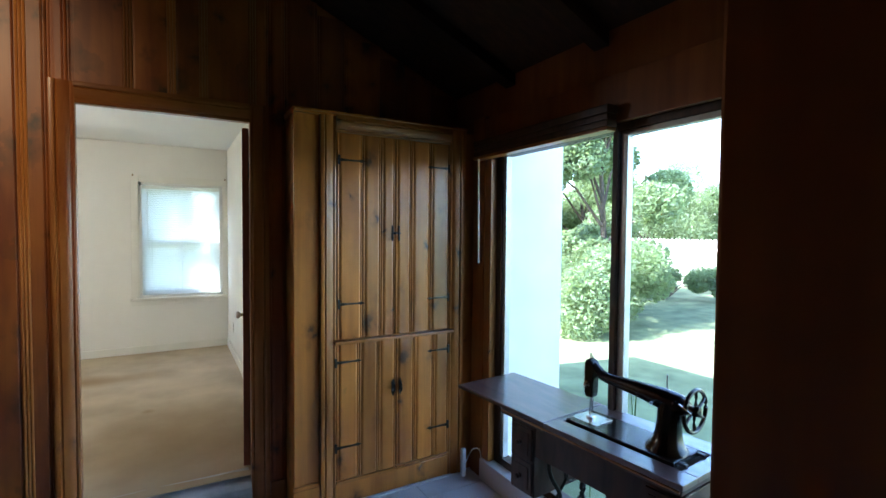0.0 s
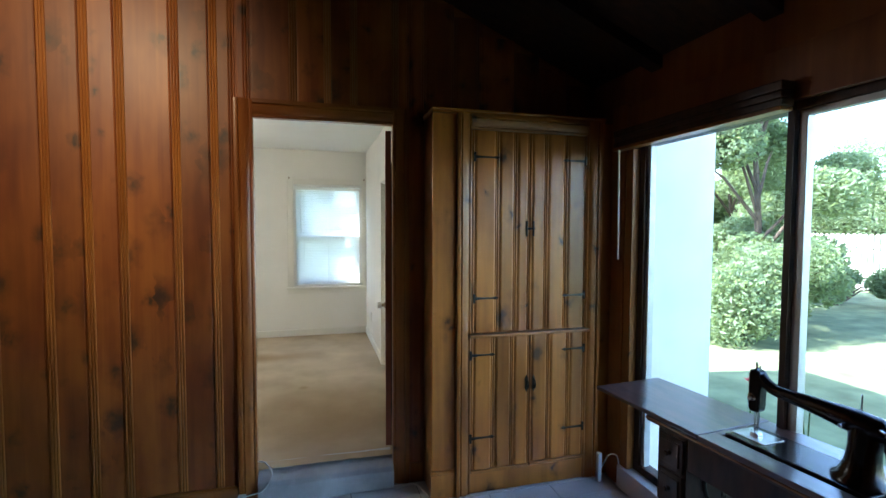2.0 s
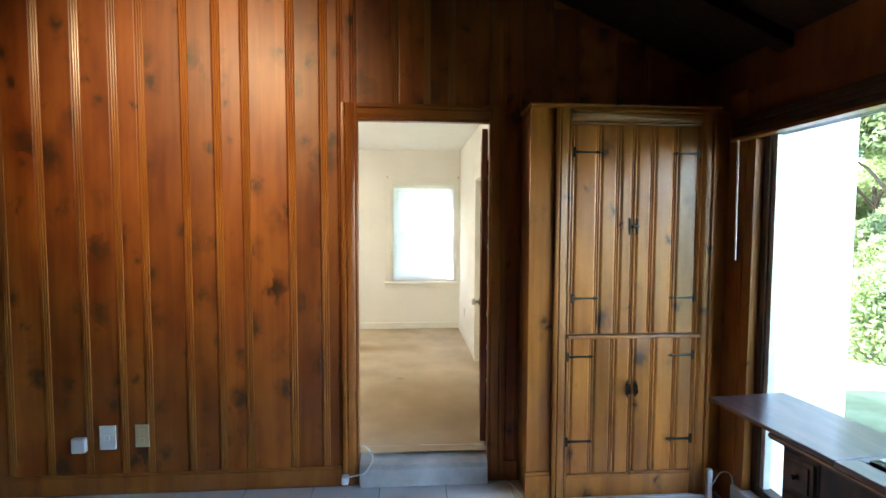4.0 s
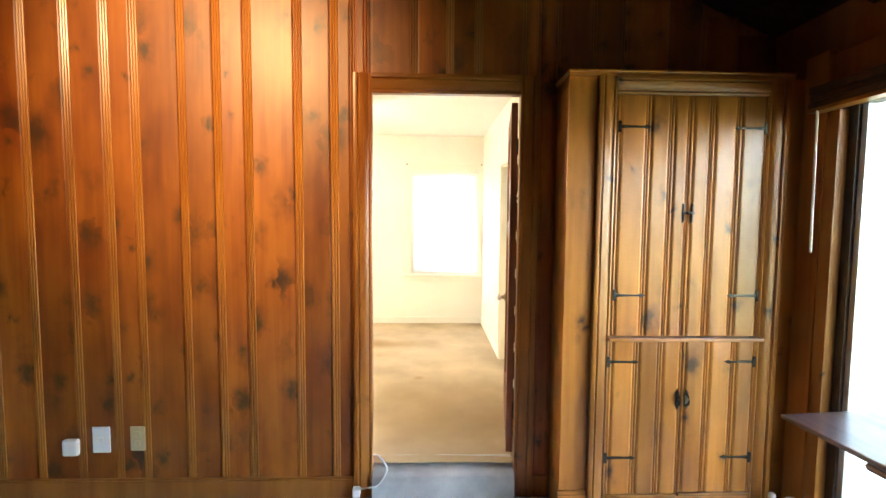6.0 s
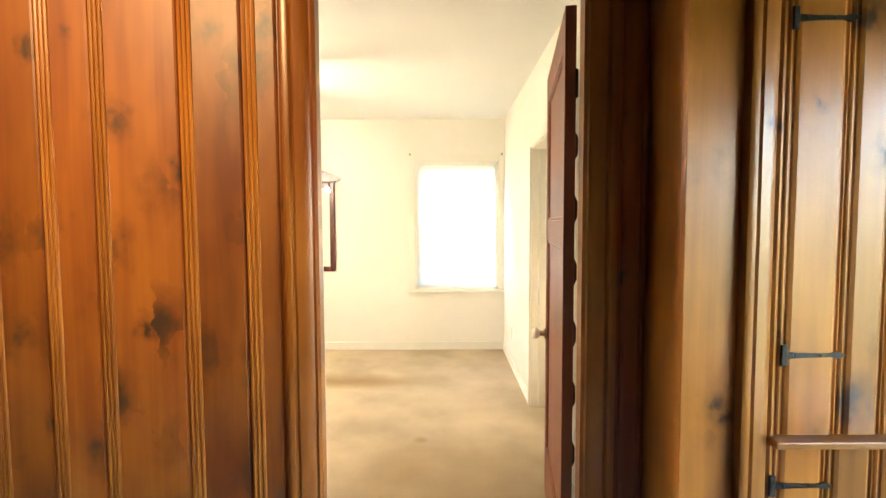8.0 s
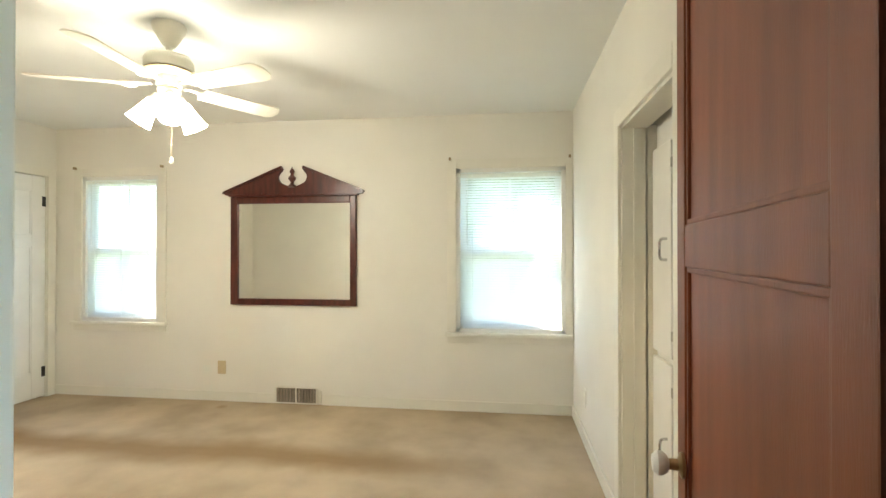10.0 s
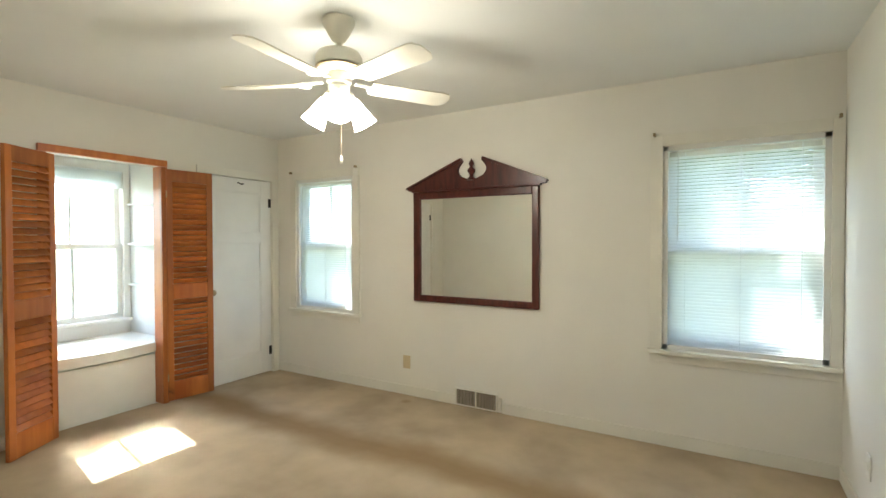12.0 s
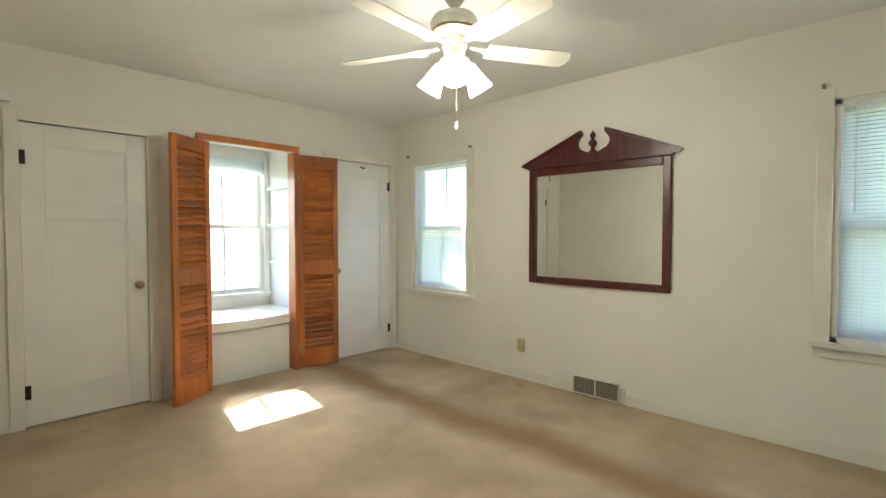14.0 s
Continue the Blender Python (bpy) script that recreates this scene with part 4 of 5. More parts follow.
# ---- bedroom windows with blinds ----
def bedroom_window(name, x0, x1, z0, z1, label):
    w = tagged(new(name), label, "window", "", "structure")
    y = YF
    cw = 0.075
    part("casing", boxes(((x0 - cw, y - 0.018, z0), (x0, y - 0.001, z1 + cw)), ((x1, y - 0.018, z0), (x1 + min(cw, XR - x1 - 0.003), y - 0.001, z1 + cw)), ((x0, y - 0.018, z1), (x1, y - 0.001, z1 + cw)), bevel=0.003), TRIM_PAINT, w)
    part("window_sill", box((x0 - cw - 0.015, y - 0.045, z0 - 0.03), (min(x1 + cw + 0.015, XR - 0.003), y + 0.02, z0), 0.006), TRIM_PAINT, w)
    part("apron", box((x0 - cw, y - 0.016, z0 - 0.085), (min(x1 + cw, XR - 0.003), y - 0.001, z0 - 0.03), 0.003), TRIM_PAINT, w)
    zm = (z0 + z1) / 2 - 0.03
    part("window_frame", boxes(((x0, y, z0), (x0 + 0.03, y + 0.12, z1)), ((x1 - 0.03, y, z0), (x1, y + 0.12, z1)), ((x0, y, z1 - 0.03), (x1, y + 0.12, z1)), ((x0, y, z0), (x1, y + 0.12, z0 + 0.03))), WHITE_PAINT, w)
    for za, zb, yy in ((z0 + 0.03, zm + 0.02, y + 0.06), (zm - 0.02, z1 - 0.03, y + 0.09)):
        part("sash", boxes(((x0 + 0.03, yy, za), (x0 + 0.07, yy + 0.03, zb)), ((x1 - 0.07, yy, za), (x1 - 0.03, yy + 0.03, zb)), ((x0 + 0.07, yy, za), (x1 - 0.07, yy + 0.03, za + 0.045)), ((x0 + 0.07, yy, zb - 0.04), (x1 - 0.07, yy + 0.03, zb)), (((x0 + x1) / 2 - 0.01, yy + 0.004, za + 0.045), ((x0 + x1) / 2 + 0.01, yy + 0.026, zb - 0.04)), bevel=0.002), WHITE_PAINT, w)
        p = part("pane", box((x0 + 0.065, yy + 0.012, za + 0.04), (x1 - 0.065, yy + 0.016, zb - 0.035)), GLASS, w)
        p.visible_shadow = False
    for xx in (x0 - 0.05, min(x1 + 0.05, XR - 0.03)):
        part("curtain_hook", boxes(((xx - 0.008, y - 0.05, z1 + cw - 0.01), (xx + 0.008, y - 0.018, z1 + cw + 0.012)), bevel=0.003), BRASS, w)
    b = thing("venetian_blind", "lowered white venetian blind with open slats", "blind", None, "bedroom blinds")
    part("headrail", box((x0 + 0.004, y + 0.004, z1 - 0.035), (x1 - 0.004, y + 0.045, z1 - 0.002), 0.003), BLIND, b)
    part("bottom_rail", box((x0 + 0.008, y + 0.012, z0 + 0.008), (x1 - 0.008, y + 0.038, z0 + 0.024), 0.003), BLIND, b)
    n = int((z1 - z0 - 0.075) / 0.0215)
    sl = bmesh.new()
    prof = [(-0.0125, -0.0012), (0, 0.0012), (0.0125, -0.0012)]
    q = [[sl.verts.new((x, dy * 0.57 - dz * 0.8, dz + dy * 0.82)) for dy, dz in prof] for x in (x0 + 0.008, x1 - 0.008)]
    for k in range(2):
        sl.faces.new((q[0][k], q[1][k], q[1][k + 1], q[0][k + 1]))
    bmesh.ops.solidify(sl, geom=sl.faces[:], thickness=0.0006)
    me = mesh_of("slat", sl, BLIND, True)
    for k in range(n):
        s = new("slat", me)
        s.parent = b
        s.location = (0, y + 0.025, z0 + 0.035 + 0.0215 * k)
    for fx in (0.15, 0.5, 0.85):
        xx = x0 + (x1 - x0) * fx
        part("ladder_cord", boxes(((xx - 0.001, y + 0.010, z0 + 0.02), (xx + 0.001, y + 0.012, z1 - 0.03)), ((xx - 0.001, y + 0.038, z0 + 0.02), (xx + 0.001, y + 0.040, z1 - 0.03))), BLIND, b)
    part("wand", tube([(x0 + 0.09, y - 0.002, z1 - 0.03), (x0 + 0.09, y - 0.004, z1 - 0.62)], 0.0035, 6), PLASTIC, b, "clear tilt wand")
    return w


bedroom_window("window_2", *W1, "white sash window behind a venetian blind")
bedroom_window("window_3", *W2, "narrow white sash window behind a venetian blind")

# ---- mirror ----
mir = thing("wall_mirror", "mahogany framed wall mirror with a broken pediment", "mirror")
mx0, mx1, mz0, mz1 = -1.89, -0.762, 0.935, 1.87
my = YF - 0.002
for name, lo, hi in (("frame_side", (mx0, my - 0.03, mz0), (mx0 + 0.065, my, mz1)), ("frame_side", (mx1 - 0.055, my - 0.03, mz0), (mx1, my, mz1)), ("frame_rail", (mx0 + 0.065, my - 0.03, mz0), (mx1 - 0.055, my, mz0 + 0.055)), ("frame_rail", (mx0 + 0.065, my - 0.03, 1.808), (mx1 - 0.055, my, mz1))):
    part(name, box(lo, hi, 0.008), MAHOGANY, mir)
part("mirror_glass", box((mx0 + 0.06, my - 0.012, mz0 + 0.05), (mx1 - 0.05, my - 0.008, 1.812)), MIRROR, mir, "clear mirror glass")
part("cornice", boxes(((mx0 - 0.015, my - 0.04, 1.87), (mx1 + 0.015, my, 1.885)), bevel=0.004), MAHOGANY, mir)
xc = (mx0 + mx1) / 2
for s in (-1, 1):
    o = [(s * 0.615, 1.885), (s * 0.625, 1.905), (s * 0.10, 2.115), (s * 0.085, 2.105)]
    o += [(s * (0.085 - 0.0 + 0.045 * math.sin(k * math.pi / 7)), 2.10 - 0.135 * k / 7) for k in range(1, 7)]
    o += [(s * 0.05, 1.96), (s * 0.0, 1.945), (s * 0.0, 1.885)]
    bm = prism([(xc + x, z) for x, z in o], -0.026, Matrix.Translation((0, my, 0)))
    part("pediment", bm, MAHOGANY, mir)
    e = prism([(xc + s * 0.635, 1.898), (xc + s * 0.625, 1.915), (xc + s * 0.10, 2.128), (xc + s * 0.092, 2.108)], -0.042, Matrix.Translation((0, my, 0)))
    part("pediment_moulding", e, MAHOGANY, mir)
part("finial", lathe([(0.032, 0), (0.034, 0.012), (0.016, 0.026), (0.014, 0.045), (0.03, 0.066), (0.032, 0.082), (0.016, 0.10), (0.012, 0.112), (0.022, 0.128), (0.02, 0.142), (0.006, 0.162), (0.0, 0.178)], 18, Matrix.Translation((xc, my - 0.03, 1.945))), MAHOGANY, mir, "turned finial", True)

# ---- ceiling fan ----
fan = thing("ceiling_fan", "ivory five-blade ceiling fan with three lit glass shades", "ceiling fan", pose(-1.18, 1.82, 0))
part("canopy", lathe([(0.075, C2 - 0.001), (0.078, C2 - 0.012), (0.074, C2 - 0.03), (0.062, C2 - 0.05), (0.058, C2 - 0.058), (0.050, C2 - 0.075), (0.030, C2 - 0.105), (0.018, C2 - 0.112), (0.018, C2 - 0.115)], 32), FAN_WHITE, fan, "", True)
part("downrod", lathe([(0.014, 2.415), (0.014, 2.36)], 16), FAN_WHITE, fan, "", True)
part("motor", lathe([(0.02, 2.375), (0.06, 2.372), (0.098, 2.358), (0.112, 2.335), (0.112, 2.295), (0.105, 2.288), (0.105, 2.272), (0.09, 2.266), (0.06, 2.262), (0.0, 2.262)], 40), FAN_WHITE, fan, "", True)
part("motor_band", lathe([(0.109, 2.290), (0.114, 2.286), (0.114, 2.280), (0.109, 2.276)], 40), BRASS, fan, "thin brass band", True)
part("switch_housing", lathe([(0.05, 2.262), (0.058, 2.252), (0.058, 2.215), (0.045, 2.205), (0.052, 2.198), (0.048, 2.165), (0.02, 2.150), (0.0, 2.148)], 32), FAN_WHITE, fan, "", True)
for k in range(5):
    a = 131 + 72 * k
    m = pose(0, 0, 0, 0, 0, a)
    bm = prism([(0.08, -0.002), (0.14, -0.006), (0.205, -0.004), (0.205, 0.002), (0.14, 0.001), (0.08, 0.004)], 0.026, Matrix.Translation((0, -0.013, 2.222)))
    c = [(0.175 + 0.032 * math.cos(j * math.pi / 8), 0.036 * math.sin(j * math.pi / 8), 2.210) for j in range(16)]
    tube(c, 0.004, 6, bm, True)
    bmesh.ops.transform(bm, matrix=m, verts=bm.verts[:])
    part("blade_arm", bm, FAN_WHITE, fan, "", True)
    o = [(0.16, -0.048), (0.165, -0.055), (0.54, -0.068), (0.575, -0.060), (0.595, -0.03), (0.598, 0.0), (0.595, 0.03), (0.575, 0.060), (0.54, 0.068), (0.165, 0.055), (0.16, 0.048)]
    bm = prism(o, 0.006)
    bmesh.ops.transform(bm, matrix=m @ Matrix.Translation((0, 0, 2.212)) @ pose(0, 0, 0, -12) @ pose(0, 0, 0, 90), verts=bm.verts[:])
    part("blade", bm, FAN_WHITE, fan, "ivory wooden blade")
for k in range(3):
    a = 72 + 120 * k
    m = pose(0, 0, 0, 0, 0, a) @ Matrix.Translation((0.05, 0, 2.175)) @ pose(0, 0, 0, 0, 145, 0)
    part("socket", lathe([(0.016, 0), (0.022, 0.012), (0.024, 0.045), (0.018, 0.05)], 18, m), FAN_WHITE, fan, "", True)
    prof = [(0.022, 0.035), (0.030, 0.045), (0.036, 0.07), (0.044, 0.11), (0.055, 0.15), (0.062, 0.172), (0.059, 0.172), (0.052, 0.15), (0.041, 0.11), (0.033, 0.07), (0.022, 0.05)]
    part("shade", lathe(prof, 26, m), SHADE_GLOW, fan, "lit frosted glass bell shade", True)
part("pull_chain", tube([(0.02, -0.01, 2.16), (0.022, -0.011, 1.86)], 0.0022, 6), BRASS, fan, "brass pull chain")
part("chain_pull", lathe([(0.0, 1.825), (0.008, 1.832), (0.009, 1.845), (0.004, 1.862), (0.0, 1.866)], 12, Matrix.Translation((0.022, -0.011, 0))), FAN_WHITE, fan, "", True)
bulb = new("fan_light", bpy.data.lights.new("fan_light", "POINT"))
bulb.data.energy, bulb.data.color, bulb.data.shadow_soft_size = 2.7, (1.0, 0.89, 0.72), 0.11
bulb.location = (-1.18, 1.82, 1.96)

# ---- doors in the left wall: face to +x ----
def side_door(name, label, y0, y1, top, hinge_at_y0, knob_z):
    w = y1 - y0 - 0.008
    h = top - F2 - 0.014
    rails = [(0, 0.22), (1.34, 1.44), (h - 0.13, h)]
    if hinge_at_y0:
        m = Matrix.Translation((XL - 0.012, y0 + 0.004, F2 + 0.01)) @ pose(0, 0, 0, 0, 0, 90)
    else:
        m = Matrix.Translation((XL - 0.012, y1 - 0.004, F2 + 0.01)) @ pose(0, 0, 0, 0, 0, 90) @ Matrix.Diagonal((-1, 1, 1, 1))
    d = panel_door(name, label, w, h, WHITE_PAINT, rails, 0.12, 0.036, m, (w - 0.06, knob_z), BRASS, (0.22, h - 0.22))
    cw = 0.07
    ob = part("casing", boxes(((XL, y0 - cw, F2), (XL + 0.018, y0, top + cw)), ((XL, y1, F2), (XL + 0.018, min(y1 + cw, YF - 0.002), top + cw)), ((XL, y0, top), (XL + 0.018, y1, top + cw)), bevel=0.003), TRIM_PAINT, d)
    ob.matrix_parent_inverse = d.matrix_world.inverted()
    bm = boxes(((XL - 0.09, y0 - 0.001, F2), (XL - 0.001, y0 + 0.003, top)), ((XL - 0.09, y1 - 0.003, F2), (XL - 0.001, y1 + 0.001, top)))
    ob = part("jamb", bm, TRIM_PAINT, d)
    ob.matrix_parent_inverse = d.matrix_world.inverted()
    return d


side_door("door_3", "closed cream two-panel door with black hinges", 0.445, 1.15, 2.05, True, 0.87)
side_door("door_4", "closed cream two-panel closet door in the corner", 2.70, 3.45, 2.07, False, 0.88)
hook = thing("coat_hook", "small dark metal hook on the closet door", "hook")
part("hook", tube(smoothpath([(XL - 0.012, 3.10, 2.01), (XL + 0.02, 3.10, 2.015), (XL + 0.03, 3.07, 2.01), (XL + 0.03, 3.03, 2.02)]), 0.006, 8), IRON, hook, "", True)
alarm = thing("alarm_sensor", "small white motion sensor above the door", "sensor")
part("body", box((XL + 0.001, 0.35, 2.15), (XL + 0.05, 0.415, 2.24), 0.010), PLASTIC, alarm)

# ---- window nook with shutters ----
NX = -4.42
nook = tagged(new("nook"), "white painted window nook with a bench seat", "nook", "", "structure")
part("nook_wall", boxes(((NX - 0.1, 1.36, F2 - 0.1), (XL - 0.1, 1.44, 2.3)), ((NX - 0.1, 2.46, F2 - 0.1), (XL - 0.1, 2.54, 2.3)), ((NX - 0.1, 1.36, 2.22), (XL - 0.1, 2.54, 2.3))), WHITE_PAINT, nook)
part("nook_back", boxes(((NX - 0.1, 1.44, F2 - 0.1), (NX, 1.62, 2.22)), ((NX - 0.1, 2.40, F2 - 0.1), (NX, 2.46, 2.22)), ((NX - 0.1, 1.62, F2 - 0.1), (NX, 2.40, 0.74)), ((NX - 0.1, 1.62, 2.10), (NX, 2.40, 2.22))), WHITE_PAINT, nook)
bm = bmesh.new()
o = [(-4.42, 1.44), (-4.42, 2.46), (-3.74, 2.46)] + [(-3.74 + 0.09 * math.sin(math.pi * k / 10), 2.40 - 0.94 * k / 10) for k in range(11)] + [(-3.74, 1.44)]
a = [bm.verts.new((x, y, 0.525)) for x, y in o]
c = [bm.verts.new((x, y, 0.60)) for x, y in o]
bm.faces.new(a)
bm.faces.new(c[::-1])
for k in range(len(o)):
    bm.faces.new((a[k], a[(k + 1) % len(o)], c[(k + 1) % len(o)], c[k]))
part("bench_seat", bm, WHITE_PAINT, nook, "white bow-fronted seat board")
part("bench_front", box((-3.76, 1.44, F2 - 0.1), (-3.735, 2.46, 0.50), 0.002), WHITE_PAINT, nook)
for z in (1.05, 1.42, 1.78):
    part("shelf", box((-4.25, 2.36, z), (-3.78, 2.459, z + 0.02), 0.003), WHITE_PAINT, nook)
nw = tagged(new("window_4"), "white double-hung window in the nook", "window", "", "structure")
part("casing", boxes(((NX, 1.55, 0.70), (NX + 0.02, 1.62, 2.17)), ((NX, 2.40, 0.70), (NX + 0.02, 2.455, 2.17)), ((NX, 1.62, 2.10), (NX + 0.02, 2.40, 2.17)), bevel=0.003), WHITE_PAINT, nw)
part("window_sill", box((NX - 0.02, 1.53, 0.715), (NX + 0.05, 2.457, 0.745), 0.005), WHITE_PAINT, nw)
for za, zb, xx in ((0.745, 1.43, NX - 0.05), (1.39, 2.10, NX - 0.09)):
    part("sash", boxes(((xx, 1.62, za), (xx + 0.03, 1.665, zb)), ((xx, 2.355, za), (xx + 0.03, 2.40, zb)), ((xx, 1.665, za), (xx + 0.03, 2.355, za + 0.045)), ((xx, 1.665, zb - 0.04), (xx + 0.03, 2.355, zb)), ((xx + 0.004, 2.0, za + 0.045), (xx + 0.026, 2.02, zb - 0.04)), bevel=0.002), WHITE_PAINT, nw)
    p = part("pane", box((xx + 0.012, 1.66, za + 0.04), (xx + 0.016, 2.36, zb - 0.035)), GLASS, nw)
    p.visible_shadow = False
shade = thing("raised_blind", "white venetian blind raised to a stack in the nook window", "blind")
for k in range(14):
    part("slat", box((NX - 0.02, 1.63, 1.945 + 0.010 * k), (NX + 0.015, 2.39, 1.951 + 0.010 * k)), BLIND, shade)
part("headrail", box((NX - 0.025, 1.625, 2.084), (NX + 0.018, 2.395, 2.10)), BLIND, shade)
fr = thing("shutter_frame", "orange stained wooden frame round the window nook", "frame")
part("frame_side", box((XL, 1.485, F2 + 0.002), (XL + 0.028, 1.535, 2.075), 0.004), SHUTTER, fr)
part("frame_side", box((XL, 2.31, F2 + 0.002), (XL + 0.028, 2.36, 2.075), 0.004), SHUTTER, fr)
part("frame_head", box((XL, 1.485, 2.077), (XL + 0.034, 2.36, 2.13), 0.004), SHUTTER, fr)
part("jamb_lining", boxes(((XL - 0.098, 1.531, F2), (XL, 1.534, 2.077)), ((XL - 0.098, 2.311, F2), (XL, 2.314, 2.077))), SHUTTER, fr)


def shutter(label, m):
    s = thing("louvred_shutter", label, "shutter", m, "nook shutters")
    w, h, th = 0.385, 1.96, 0.028
    part("stile", box((0, 0, 0), (0.05, th, h), 0.003), SHUTTER, s)
    part("stile", box((w - 0.05, 0, 0), (w, th, h), 0.003), SHUTTER, s)
    for z0, z1 in ((0, 0.16), (0.86, 0.99), (h - 0.10, h)):
        part("rail", box((0.05, 0.001, z0), (w - 0.05, th - 0.001, z1), 0.003), SHUTTER, s)
    me = mesh_of("slat", box((0.048, -0.0035, -0.0245), (w - 0.048, 0.0035, 0.0245), 0.002, pose(0, 0, 0, 36)), SHUTTER)
    for za, zb in ((0.16, 0.86), (0.99, h - 0.10)):
        n = int((zb - za) / 0.045)
        for k in range(n):
            o = new("slat", me)
            o.parent = s
            o.location = (0, th / 2, za + (k + 0.5) * (zb - za) / n)
    for z in (0.2, 1.75):
        part("hinge", box((-0.004, -0.004, z - 0.03), (0.006, 0.004, z + 0.03), 0.002), BRASS, s)
    return s


# left shutter swung out into the room, right one folded back beside the closet door
shutter("orange stained louvred shutter swung open from the nook", Matrix.Translation((XL + 0.06, 1.545, F2 + 0.006)) @ pose(0, 0, 0, 0, 0, -58))
shutter("orange stained louvred shutter folded back towards the closet", Matrix.Translation((XL + 0.036, 2.345, F2 + 0.012)) @ pose(0, 0, 0, 0, 0, 82))

# ---- far wall fittings ----
o2 = thing("outlet", "beige outlet on the cream wall", "wall plate")
part("plate", box((-2.02, YF - 0.008, 0.325), (-1.945, YF - 0.001, 0.44), 0.003), BEIGE, o2)
for z in (0.355, 0.41):
    part("socket", box((-1.997, YF - 0.010, z - 0.016), (-1.968, YF - 0.0075, z + 0.016), 0.003), BEIGE, o2)
vent = thing("floor_vent", "grey metal wall register at the skirting", "vent")
part("backing", box((-1.475, YF - 0.014, F2 + 0.012), (-1.115, YF - 0.001, F2 + 0.145)), IRON, vent)
part("frame", boxes(((-1.485, YF - 0.022, F2 + 0.006), (-1.105, YF - 0.012, F2 + 0.016)), ((-1.485, YF - 0.022, F2 + 0.138), (-1.105, YF - 0.012, F2 + 0.150)), ((-1.485, YF - 0.022, F2 + 0.016), (-1.472, YF - 0.012, F2 + 0.138)), ((-1.118, YF - 0.022, F2 + 0.016), (-1.105, YF - 0.012, F2 + 0.138)), ((-1.302, YF - 0.022, F2 + 0.016), (-1.288, YF - 0.012, F2 + 0.138)), bevel=0.002), TRIM_PAINT, vent)
GREY = mat("grey_vent_metal", 0.5, 0.4, (0.46, 0.41, 0.34), 0.1, 10)
vm = mesh_of("slat", box((-0.004, -0.005, -0.061), (0.004, 0.002, 0.061), 0.001, pose(0, 0, 0, 0, 0, 35)), GREY)
for k in range(26):
    x = -1.465 + 0.0135 * k
    if abs(x + 1.295) < 0.008:
        continue
    s = new("slat", vm)
    s.parent = vent
    s.location = (x, YF - 0.016, F2 + 0.077)
part("damper_lever", box((-1.095, YF - 0.02, F2 + 0.01), (-1.07, YF - 0.002, F2 + 0.12), 0.004), TRIM_PAINT, vent)

b2 = tagged(new("baseboard_bedroom"), "cream painted baseboard", "baseboard", "", "structure")
bh = 0.085
for lo, hi in (((XL, YF - 0.014, F2), (-1.486, YF - 0.001, F2 + bh)), ((-1.065, YF - 0.014, F2), (XR - 0.001, YF - 0.001, F2 + bh)), ((XR - 0.014, CLOSET[1] + 0.09, F2), (XR - 0.001, YF - 0.015, F2 + bh)), ((XR - 0.014, YD + 0.02, F2), (XR - 0.001, CLOSET[0] - 0.09, F2 + bh)), ((XL + 0.001, 1.225, F2), (XL + 0.014, 1.48, F2 + bh)), ((XL, YD + 0.001, F2), (-0.095, YD + 0.014, F2 + bh)), ((XL + 0.001, 2.365, F2), (XL + 0.014, 2.625, F2 + bh))):
    part("board", box(lo, hi, 0.004), TRIM_PAINT, b2)

# ---- closet opening in the right wall ----
d5 = tagged(new("door_5"), "cream cased opening to a closet", "doorway", "", "structure")
part("casing", boxes(((XR - 0.018, CLOSET[0] - 0.085, F2), (XR - 0.001, CLOSET[0], 2.065)), ((XR - 0.018, CLOSET[1], F2), (XR - 0.001, CLOSET[1] + 0.085, 2.065)), ((XR - 0.018, CLOSET[0], 1.98), (XR - 0.001, CLOSET[1], 2.065)), bevel=0.004), TRIM_PAINT, d5)
part("jamb", boxes(((XR - 0.001, CLOSET[0] - 0.002, F2), (XR + 0.112, CLOSET[0] + 0.012, 1.98)), ((XR - 0.001, CLOSET[1] - 0.012, F2), (XR + 0.112, CLOSET[1] + 0.002, 1.98)), ((XR - 0.001, CLOSET[0], 1.968), (XR + 0.112, CLOSET[1], 1.982))), TRIM_PAINT, d5)
part("door_stop", box((XR + 0.05, CLOSET[1] - 0.02, F2), (XR + 0.06, CLOSET[1] - 0.012, 1.968)), TRIM_PAINT, d5)
part("filler", box((XR + 0.105, CLOSET[1] - 0.012, F2), (1.169, CLOSET[1] + 0.01, 1.98)), TRIM_PAINT, d5)
lin = thing("linen_cabinet", "white built-in linen cabinet inside the closet", "cabinet")
part("body", box((1.17, 0.985, F2 + 0.002), (1.60, 2.395, 2.38)), WHITE_PAINT, lin)
